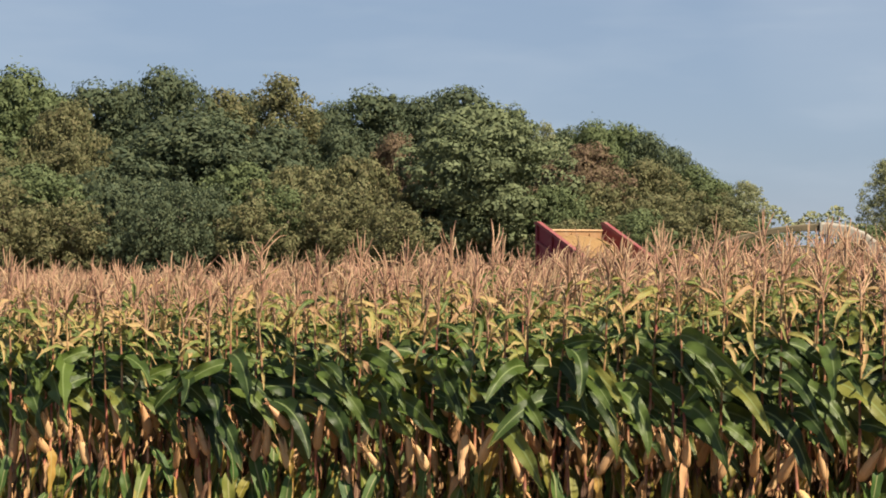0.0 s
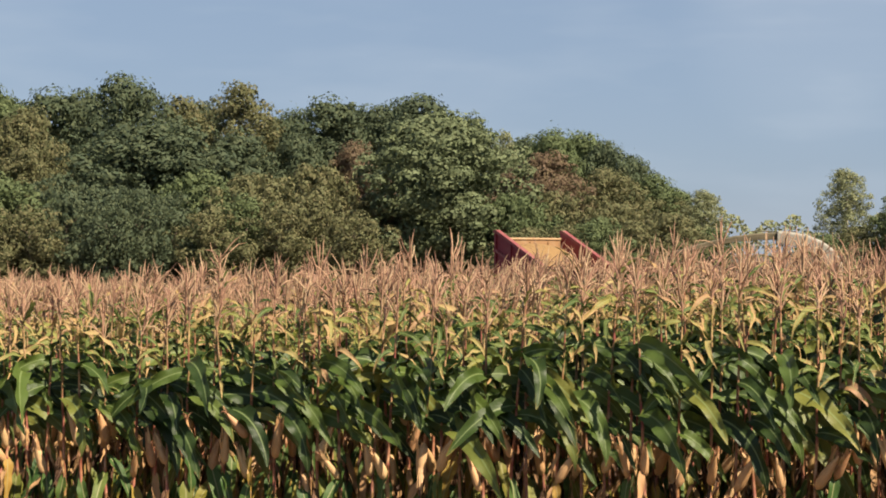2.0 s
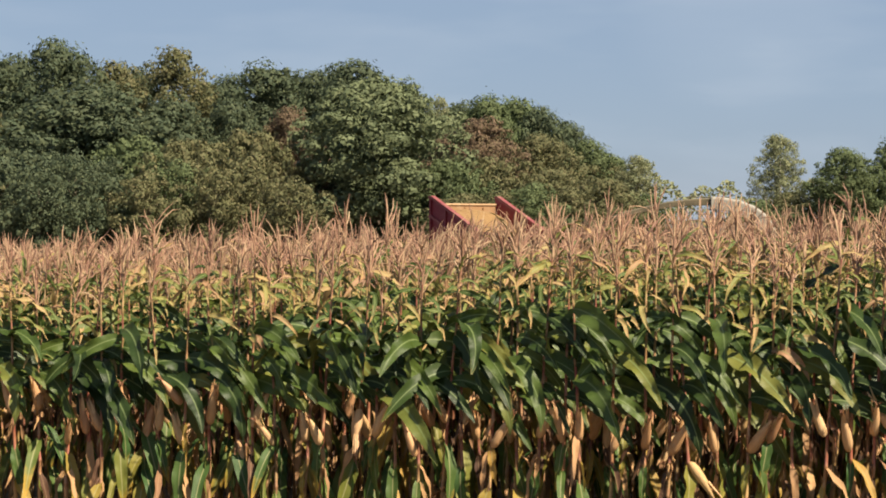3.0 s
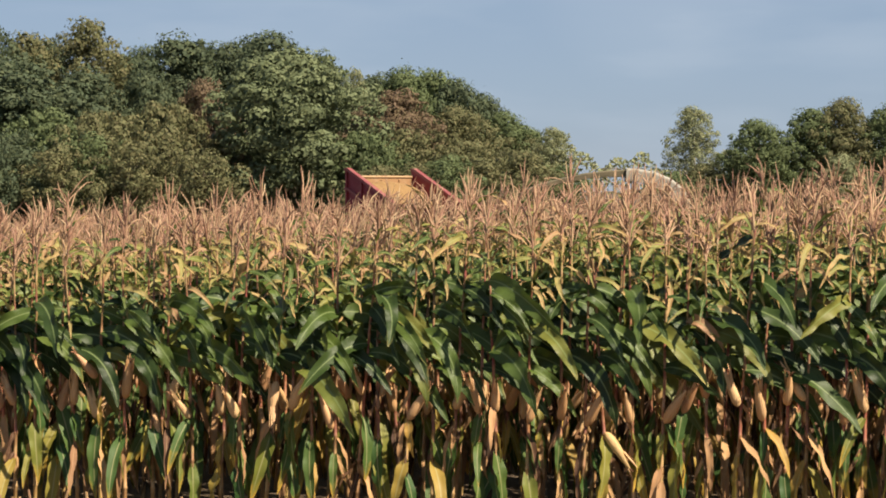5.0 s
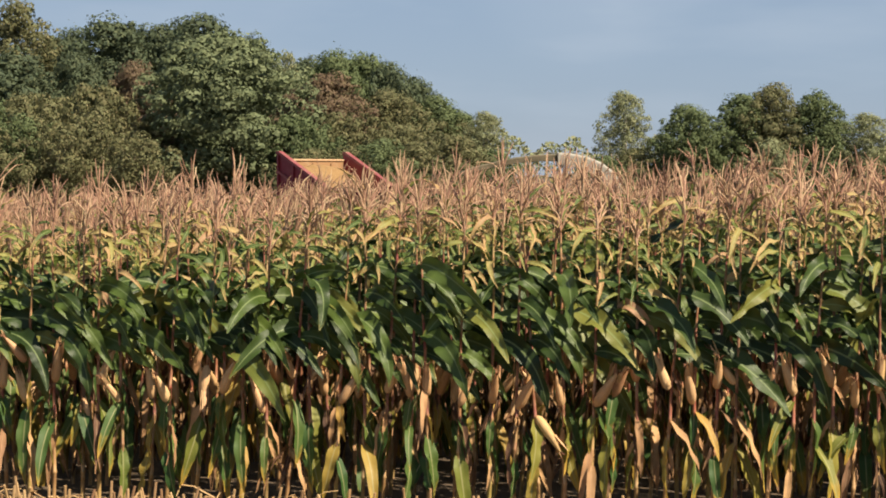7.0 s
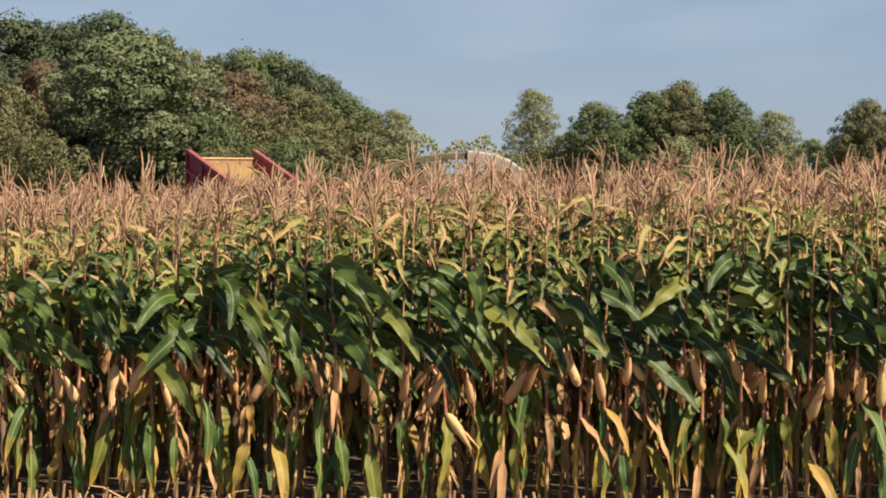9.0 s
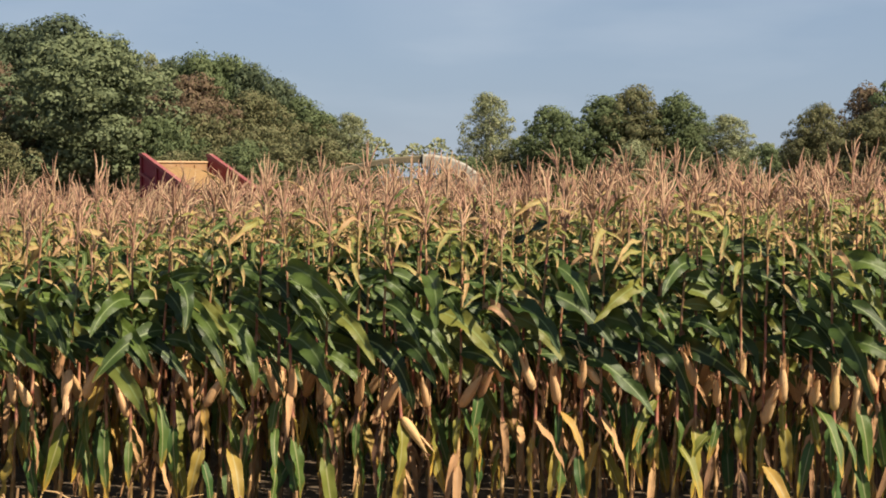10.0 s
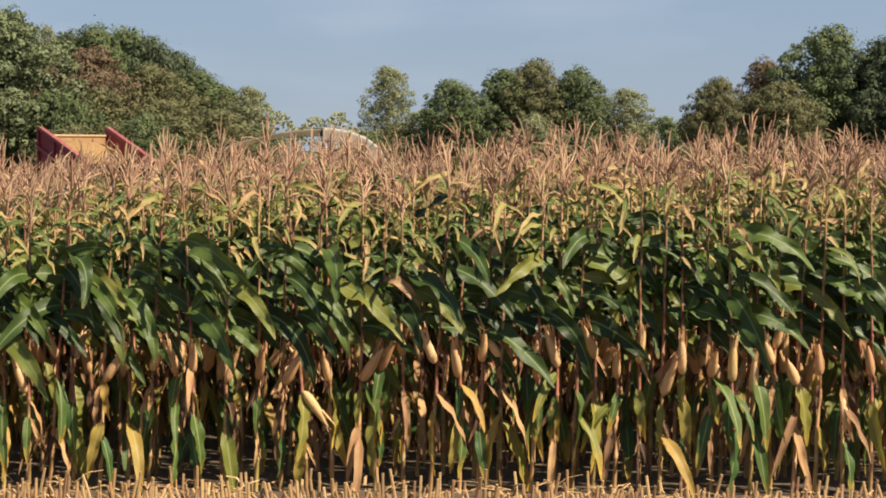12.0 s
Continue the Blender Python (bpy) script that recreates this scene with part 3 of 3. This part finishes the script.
def plan_plant(g, H, more=0, dead=0):
    """Where the leaves and ears of one plant stand: kind, shape, height, turn, roll, size."""
    out = []
    lows = g.randint(2, 4) + more
    for i in range(lows):
        kind = "dry" if g.random() < 0.3 else "low"
        out.append((kind, g.randrange(5), 0.48 + 0.45 * i / lows + g.uniform(-0.1, 0.1), g.gauss(-88, 38), g.uniform(-15, 15), g.uniform(0.6, 1.12)))
    # dead sheaths that cling to the stalk
    for i in range(4):
        out.append(("dry", g.choice((0, 1, 3)), g.uniform(0.25, 1.2), g.uniform(-180, 0), g.uniform(-30, 30), g.uniform(0.25, 0.58)))
    # withered leaves added to the rear rows, their dark brown imitating shade between stalks
    for i in range(dead):
        out.append(("dry", g.randrange(5), g.uniform(0.3, 1.25), g.uniform(-180, 180), g.uniform(-30, 30), g.uniform(0.6, 1.1)))
    # two more blades on those plants, added to keep light out of the gaps
    mains = g.randint(3, 4) + (2 if dead else 0)
    top = H - 0.82
    for i in range(mains):
        zz = 1.24 + (top - 1.12) * i / mains + g.uniform(-0.07, 0.07)
        # the wind has laid the blades over to the right
        a = g.gauss(-18, 26) if g.random() < 0.975 else g.gauss(188, 40)
        out.append(("main", g.randrange(9), zz, a, g.uniform(-14, 14), g.uniform(0.6, 1.12) * (1 - 0.16 * i / mains)))
    for i in range(7):
        a = g.gauss(0, 60) if g.random() < 0.6 else g.uniform(0, 360)
        out.append(("top" if i > 1 or g.random() < 0.45 else "main", g.randrange(5), top + 0.02 + i * 0.075, a, g.uniform(-40, 40), g.uniform(0.5, 1.0)))
    ears = []
    for i in range(g.choice((0, 1, 1, 1, 1, 1, 2))):
        ears.append((0.84 + 0.13 * i + g.uniform(-0.14, 0.14), g.gauss(-150, 40) if g.random() < 0.65 else g.gauss(-40, 35), g.uniform(4, 36) if g.random() < 0.92 else g.uniform(140, 168)))
    return out, ears


def crop_height(x, y):
    """How high the maize stands: lower to the left, a taller stand right of the middle."""
    h = 2.40 + 0.07 * math.exp(-((x - 0.9 * y / 15) / (2.2 * y / 15)) ** 2) + 0.15 * min(1, max(-1, x / (4.5 * y / 15)))
    return h - 0.34 * min(1, max(0, (y - 16.5) / 10))


def edge_y(x):
    return 14.45 - 0.20 * x


def leaf_pose(z, turn, roll, size):
    flip = -1 if math.cos(radians(turn)) < 0 else 1
    return pose(0, 0, z) @ pose(0, 0, 0, 0, 0, turn) @ pose(0, 0, 0, roll, 0, 0) @ Matrix.Diagonal((size, size * flip, size, 1))


FACE = {"main": (0.95, 0.7, 1.15, 0.8, 0.6, 1.0, 0.4, 0.85, 1.2), "top": (0.3, 0.8, 0.0, 0.6, 0.2)}


def face_of(kind, i):
    return FACE.get("main" if kind == "top_big" else kind, (0.0,) * 9)[i]


def front_maize():
    """The nearest rows, plant by plant."""
    g = random.Random(5)
    blades = {}
    for kind in ("main", "top", "low", "dry", "top_big"):
        src = BLADES[{"dry": "low", "top_big": "main"}.get(kind, kind)]
        blades[kind] = []
        for i, (L, W, up, down, curl) in enumerate(src):
            if kind == "dry":
                W *= 0.6
            v, f, uv = blade(L, W, up, down, curl, 12, 5, 100 * len(blades) + i, face_of(kind, i), 0.45 if kind == "low" else 1.0)
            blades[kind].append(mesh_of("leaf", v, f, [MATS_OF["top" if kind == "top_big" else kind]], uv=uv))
    tassels = []
    for s in range(8):
        v, f = tassel_arrays(s, 4, 5)
        tassels.append(mesh_of("tassel", v, f, [TASSEL]))
    stalks = []
    for s in range(6):
        v, f, b = stalk_arrays(2.0, 7, 9, s)
        stalks.append((mesh_of("stalk", v, f, [STALK]), b))
    ears = []
    for s in range(6):
        v, f, L = ear_arrays(s)
        v2, f2 = silk_arrays(s)
        ears.append((mesh_of("ear", v, f, [HUSK]), mesh_of("silk", v2, f2, [SILK]), L))
    for row in range(4):
        x = -5.9 + 0.05 * row
        while x < 6.2:
            x += g.uniform(0.13, 0.215)
            y = edge_y(x) + row * 0.75 + g.uniform(-0.06, 0.06)
            H = crop_height(x, y) + min(0.13, max(-0.22, g.gauss(0, 0.085))) + (0.13 if g.random() < 0.09 else 0)
            plant = new("maize_plant")
            plant.matrix_world = pose(x, y, 0, g.gauss(0, 1.5), g.gauss(1.0, 1.6), g.uniform(-14, 14))
            tagged(plant, "ripening maize plant with green leaves, dry ears and pink-brown tassel", "maize plant", group="front rows of maize")
            me, (bx, by) = g.choice(stalks)
            sc = (H - 0.38) / 2.0
            child("stalk", me, plant, Matrix.Diagonal((1, 1, sc, 1)))
            at = lambda z: (bx * (z / (2 * sc)) ** 2, by * (z / (2 * sc)) ** 2)
            leaves, cobs = plan_plant(g, H, 1 if -3.3 < x < -1.9 and row < 2 else 0, 4 if row > 1 else 0)
            if row == 0 and abs(x + 0.87) < 0.1:
                # a stalk with a burst of dead leaves
                leaves += [("dry", 4, 0.45, t, 10, 0.8) for t in (-170, -140, -60, -25, 5, 30)]
            for kind, i, z, turn, roll, size in leaves:
                ox, oy = at(z)
                if kind == "main" and z > H - 0.85 and g.random() < 0.07:
                    kind, size = "top_big", size * 0.62
                child("leaf", blades[kind][i], plant, Matrix.Translation((ox, oy, 0)) @ leaf_pose(z, turn, roll, size))
            for z, turn, lean in cobs if row < 2 or g.random() < 0.6 else ():
                me, si, L = g.choice(ears)
                ear = child("ear", me, plant, pose(0.012 * math.cos(radians(turn)), 0.012 * math.sin(radians(turn)), z, 0, 0, turn) @ pose(0, 0, 0, 0, lean, 0) @ Matrix.Diagonal((1.0, 1.0, 1.08, 1)), "dry straw-coloured husked cob")
                child("silk", si, ear, pose(0.02, 0, L), "withered brown silk")
            ox, oy = at(2 * sc)
            child("tassel", g.choice(tassels), plant, pose(ox, oy, H - 0.40, 0, g.gauss(3, 6), g.uniform(0, 360)) @ Matrix.Diagonal((1.3, 1.3, g.uniform(1.1, 1.5), 1)), "dry pinkish brown tassel")


def gather(items):
    """Joins (vertices, faces, uv, material number) into one set of arrays."""
    V, F, U, M, o = [], [], [], [], 0
    for v, f, uv, m in items:
        V.append(v)
        F += [tuple(i + o for i in q) for q in f]
        U.append(uv if uv is not None else np.zeros((len(v), 2)))
        M += [m] * len(f)
        o += len(v)
    return np.concatenate(V), np.array(F), np.concatenate(U), np.array(M)


def moved(v, m):
    a = np.array(m)
    return v @ a[:3, :3].T + a[:3, 3]


def crop_field():
    """All rows behind the first ones, joined: too many to count."""
    g = random.Random(9)
    order = ["main", "top", "low", "dry"]
    sets = {}
    for level in (0, 1, 2):
        sets[level] = []
        n, cols = ((7, 3), (5, 3), (4, 3))[level]
        for s in range(14):
            leaves, cobs = plan_plant(g, 2.40, 0, 4 if level == 0 else 0)
            items = []
            v, f, _ = stalk_arrays(2.03, 4 if level < 2 else 3, 5, s)
            items.append((v, f, None, 4))
            for kind, i, z, turn, roll, size in leaves:
                if (level == 1 and z < 0.8) or (level == 2 and z < 1.3):
                    continue
                L, W, up, down, curl = BLADES["low" if kind == "dry" else kind][i]
                v, f, uv = blade(L, W * (0.6 if kind == "dry" else 1), up, down, curl, n, cols, s * 31 + i, face_of(kind, i), 0.45 if kind == "low" else 1.0)
                k = kind
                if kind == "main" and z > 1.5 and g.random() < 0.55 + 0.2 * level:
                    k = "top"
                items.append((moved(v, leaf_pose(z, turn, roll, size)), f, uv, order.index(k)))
            v, f = tassel_arrays(s + 50, 3, (4, 3, 2)[level])
            items.append((moved(v, pose(0, 0, 2.01, 0, g.gauss(3, 6), g.uniform(0, 360)) @ Matrix.Diagonal((1.3, 1.3, g.uniform(1.1, 1.45), 1))), f, None, 5))
            if level == 0 and s % 3 == 0:
                for z, turn, lean in cobs:
                    v, f, L = ear_arrays(s, 6)
                    items.append((moved(v, pose(0, 0, z, 0, 0, turn) @ pose(0, 0, 0, 0, lean, 0)), f, None, 6))
            sets[level].append(gather(items))
    V, F, U, M, o = [], [], [], [], 0
    for row in range(4, 28):
        level = 0 if row < 8 else 1 if row < 15 else 2
        y0 = 14.7 + row * 0.75
        x = -0.42 * y0 - 0.4
        while x < 0.38 * y0 + 0.4:
            x += g.uniform(0.13, 0.215) * (1.0 if row < 12 else 1.3)
            y = edge_y(x) + row * 0.75 + g.uniform(-0.08, 0.08)
            H = crop_height(x, y) + min(0.16, max(-0.3, g.gauss(0, 0.13))) + (0.12 if g.random() < 0.07 else 0)
            v, f, uv, m = g.choice(sets[level])
            k = H / 2.4
            V.append(moved(v, pose(x, y, 0, g.gauss(0, 1.5), g.gauss(1, 2), g.uniform(-24, 24)) @ Matrix.Diagonal((1, 1, k, 1))))
            F.append(f + o)
            U.append(uv)
            M.append(m)
            o += len(v)
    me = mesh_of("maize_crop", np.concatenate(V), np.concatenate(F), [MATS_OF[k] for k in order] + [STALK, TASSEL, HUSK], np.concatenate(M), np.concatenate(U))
    tagged(new("maize_crop", me), "dense standing maize crop with pink-brown tassels", "maize crop", kind="stuff")


crop_field()


# ---- stubble and litter before the crop ----
def stubble():
    g = random.Random(21)
    V, F = [], []
    def add(v, f):
        o = len(V)
        V.extend(tuple(q) for q in v)
        F.extend(tuple(i + o for i in q) for q in f)
    for row in range(-6, 0):
        x = -6.5
        while x < 7:
            x += g.uniform(0.025, 0.085)
            y = edge_y(x) - 0.24 + row * 0.2 + g.uniform(-0.1, 0.1)
            h = g.uniform(0.05, 0.15) if g.random() < 0.75 else g.uniform(0.15, 0.26)
            lx, ly = g.gauss(0, 0.03), g.gauss(0, 0.03)
            v, f = tube([(x, y, -0.03), (x + lx * 0.5, y + ly * 0.5, h * 0.5), (x + lx, y + ly, h)], [0.012, 0.011, 0.010], 6)
            add(v, f)
            o = len(V)
            F.append(tuple(range(o - 6, o)))
    for _ in range(650):
        x = g.uniform(-6.5, 7)
        y = edge_y(x) - g.uniform(0.1, 1.7)
        a, L, z = g.uniform(0, 6.28), g.uniform(0.08, 0.35), g.uniform(0.01, 0.08)
        c, s = math.cos(a), math.sin(a)
        w = g.uniform(0.004, 0.014)
        up = g.uniform(-0.02, 0.09)
        pts = [(x, y, z), (x + c * L / 2, y + s * L / 2, z + 0.03 + up / 2), (x + c * L, y + s * L, max(0.01, z + up))]
        o = len(V)
        for (px, py, pz) in pts:
            V += [(px - s * w, py + c * w, pz), (px, py, pz + w * 0.5), (px + s * w, py - c * w, pz)]
        for i in range(2):
            for j in range(2):
                F.append((o + i * 3 + j, o + i * 3 + j + 1, o + i * 3 + j + 4, o + i * 3 + j + 3))
    me = mesh_of("maize_stubble", V, F, [STUBBLE], smooth=False)
    tagged(new("maize_stubble", me), "pale cut maize stubble and straw litter on soil", "stubble", kind="stuff")


stubble()


# ---- machines behind the standing crop ----
def wheel(parent, x, y, r, w):
    bm = bmesh.new()
    rings = [(r * 0.62, -w / 2), (r * 0.92, -w / 2), (r, -w * 0.36), (r, w * 0.36), (r * 0.92, w / 2), (r * 0.62, w / 2)]
    vs = [[bm.verts.new((x + a * math.cos(6.2832 * k / 28), y + b, r + a * math.sin(6.2832 * k / 28))) for a, b in rings] for k in range(28)]
    for k in range(28):
        for i in range(6):
            bm.faces.new((vs[k][i], vs[k][(i + 1) % 6], vs[(k + 1) % 28][(i + 1) % 6], vs[(k + 1) % 28][i]))
    hub = new("wheel")
    hub.parent = parent
    part("tyre", bm, RUBBER, hub)
    bm = bmesh.new()
    bmesh.ops.create_cone(bm, cap_ends=True, segments=24, radius1=r * 0.62, radius2=r * 0.62, depth=w * 0.7, matrix=pose(x, y, r, 90, 0, 0))
    bmesh.ops.inset_region(bm, faces=[f for f in bm.faces if len(f.verts) > 4], thickness=r * 0.14, depth=-0.06)
    part("rim", bm, RIM, hub, "dull yellow steel rim")


def board(parent, y, out, material, label):
    """A side board along the body, thick, high at the headboard end and falling away towards the open end."""
    prof = [(0.0, 1.25), (0.0, 3.15), (0.12, 3.15), (2.3, 2.02), (5.4, 1.95), (5.4, 1.25)]
    bm = bmesh.new()
    a = [bm.verts.new((x, y, z)) for x, z in prof]
    b = [bm.verts.new((x, y + out * 0.07, z)) for x, z in prof]
    bm.faces.new(a)
    bm.faces.new(b[::-1])
    for i in range(len(prof)):
        j = (i + 1) % len(prof)
        bm.faces.new((a[j], a[i], b[i], b[j]))
    bmesh.ops.recalc_face_normals(bm, faces=bm.faces[:])
    bmesh.ops.bevel(bm, geom=bm.edges[:], offset=0.012, segments=1, affect="EDGES")
    s = part("side_board", bm, material, parent, label)
    # top rail and ribs on the outer face, and a lower rail that follows the slope
    for name, drop, thick in (("top_rail", 0.0, 0.10), ("middle_rail", 0.62, 0.08)):
        bm = bmesh.new()
        pts = [(0.0, 3.17 - drop), (0.12, 3.17 - drop), (2.3, 2.04 - drop), (5.4, 1.97 - drop)]
        lo = [(x, max(1.26, z - thick)) for x, z in pts]
        ring = []
        for (x, z), (x2, z2) in zip(pts, lo):
            ring.append([bm.verts.new((x, y - out * 0.03, z)), bm.verts.new((x, y + out * 0.15, z)), bm.verts.new((x, y + out * 0.15, z2)), bm.verts.new((x, y - out * 0.03, z2))])
        for i in range(3):
            for k in range(4):
                bm.faces.new((ring[i][k], ring[i][(k + 1) % 4], ring[i + 1][(k + 1) % 4], ring[i + 1][k]))
        bm.faces.new(ring[0])
        bm.faces.new(ring[-1][::-1])
        bmesh.ops.recalc_face_normals(bm, faces=bm.faces[:])
        part(name, bm, RED_TRIM, s, "lighter red steel rail")
    for x in (0.06, 0.75, 1.45, 2.15, 2.85, 3.7, 4.55, 5.34):
        top = 3.1 if x < 0.12 else 3.1 - (x - 0.12) / 2.18 * 1.13 if x < 2.3 else 1.92
        part("rib", box_bm(x - 0.035, x + 0.035, y + out * 0.07, y + out * 0.13, 1.26, top, 0.006) if out > 0 else box_bm(x - 0.035, x + 0.035, y + out * 0.13, y + out * 0.07, 1.26, top, 0.006), RED, s)


def trailer():
    base = new("forage_trailer")
    W = 2.8
    board(base, -W / 2, -1, RED, "dark red board with sloping top")
    board(base, W / 2, 1, RED, "dark red board with sloping top")
    part("headboard", box_bm(-0.02, 0.06, -W / 2 + 0.005, W / 2 - 0.005, 1.2, 2.86, 0.01), ORANGE, base, "dusty orange sheet wall")
    for y in (-0.8, 0, 0.8):
        part("headboard_post", box_bm(0.062, 0.11, y - 0.03, y + 0.03, 1.2, 2.8, 0.006), ORANGE, base)
    part("headboard_rail", box_bm(-0.05, 0.10, -W / 2 + 0.01, W / 2 - 0.01, 2.863, 2.93, 0.015), DUST, base, "pale dusty top rail")
    part("floor", box_bm(0, 5.4, -W / 2, W / 2, 1.08, 1.195, 0.01), RED, base)
    for y in (-0.45, 0.45):
        part("chassis_beam", box_bm(-1.2, 5.3, y - 0.06, y + 0.06, 0.82, 1.075, 0.01), RED, base)
    part("drawbar", box_bm(-2.6, -1.2, -0.08, 0.08, 0.78, 0.95, 0.02), RED, base)
    part("axle", box_bm(1.9, 2.05, -1.0, 1.0, 0.5, 0.62, 0.01), RUBBER, base)
    part("axle", box_bm(3.3, 3.45, -1.0, 1.0, 0.5, 0.62, 0.01), RUBBER, base)
    for x in (1.975, 3.375):
        for y in (-1.02, 1.02):
            wheel(base, x, y, 0.56, 0.42)
    # the load
    bm = bmesh.new()
    n = 22
    vs = [[bm.verts.new((0.08 + 5.2 * i / n, -1.35 + 2.7 * j / 12, 1.62 + 1.12 * math.exp(-((i / n - 0.02) / 0.2) ** 2) * (0.8 + 0.2 * math.sin(math.pi * j / 12) ** 0.6) + 0.09 * noise.noise((i * 0.9, j * 0.9, 3)))) for j in range(13)] for i in range(n + 1)]
    for i in range(n):
        for j in range(12):
            bm.faces.new((vs[i][j], vs[i + 1][j], vs[i + 1][j + 1], vs[i][j + 1]))
    rim = [e for e in bm.edges if e.is_boundary]
    ex = bmesh.ops.extrude_edge_only(bm, edges=rim)
    for v in [q for q in ex["geom"] if isinstance(q, bmesh.types.BMVert)]:
        v.co.z = 1.2
    part("load", bm, CHOP, base, "heap of chopped golden maize")
    base.matrix_world = pose(-2.85, 64.0, 0, 0, 0, -44)
    tagged(base, "red forage trailer heaped with chopped golden maize behind the crop", "trailer")


trailer()


def harvester():
    base = new("forage_harvester")
    part("housing", box_bm(2.3, 4.9, -0.9, 0.9, 0.55, 1.55, 0.12), STEEL, base, "dusty pale grey housing")
    part("header", box_bm(4.9, 5.7, -1.5, 1.5, 0.25, 1.05, 0.08), RED, base)
    part("tow_bar", box_bm(5.7, 7.2, -0.07, 0.07, 0.5, 0.66, 0.02), STEEL, base)
    for y in (-1.1, 1.1):
        wheel(base, 3.3, y, 0.55, 0.35)

    def chute(points, w, h0, h1, material, name, label, hollow=False):
        bm = bmesh.new()
        pts = [Vector((x, 0, z + 0.25)) for x, z in points]
        ring = []
        for i, p in enumerate(pts):
            d = (pts[min(i + 1, len(pts) - 1)] - pts[max(i - 1, 0)]).normalized()
            nrm = Vector((-d.z, 0, d.x))
            if nrm.z < 0:
                nrm = -nrm
            hh = h0 + (h1 - h0) * i / (len(pts) - 1)
            ring.append([bm.verts.new(p + nrm * a * hh + Vector((0, b * w / 2, 0))) for a, b in ((0, -1), (-0.12, -1.06), (-1, -1), (-1, 1), (-0.12, 1.06), (0, 1), (0.1, 0.5), (0.1, -0.5))])
        for i in range(len(ring) - 1):
            for k in range(8):
                bm.faces.new((ring[i][k], ring[i][(k + 1) % 8], ring[i + 1][(k + 1) % 8], ring[i + 1][k]))
        bm.faces.new(ring[0])
        bm.faces.new(ring[-1][::-1])
        bmesh.ops.recalc_face_normals(bm, faces=bm.faces[:])
        bmesh.ops.bevel(bm, geom=[e for e in bm.edges if e.calc_face_angle(0) > 0.6], offset=0.012, segments=1, affect="EDGES")
        return part(name, bm, material, base, label)

    chute([(4.05, 1.5), (4.0, 1.9), (3.8, 2.26), (3.4, 2.56), (2.9, 2.76), (2.35, 2.86), (2.0, 2.87)], 0.62, 0.46, 0.36, STEEL, "spout", "pale grey sheet metal spout, weathered")
    chute([(1.98, 2.85), (1.4, 2.82), (0.7, 2.74), (0.0, 2.6), (-0.7, 2.42), (-1.2, 2.25)], 0.54, 0.22, 0.12, CHUTE_DARK, "spout_flap", "dusty dark olive deflector flap")
    for x, z in ((3.82, 2.32), (2.9, 2.86), (2.02, 2.98)):
        part("spout_band", box_bm(x - 0.03, x + 0.03, -0.36, 0.36, z - 0.25, z + 0.17, 0.01), STEEL, base)
    part("adjuster_rod", box_bm(1.2, 2.6, -0.03, 0.03, 3.13, 3.16, 0.008), CHUTE_DARK, base)
    base.matrix_world = pose(3.05, 64.5, 0, 0, 0, 0)
    tagged(base, "pale grey trailed forage harvester with curved spout", "harvester")


harvester()

# ---- the nearest maize, plant by plant ----
front_maize()
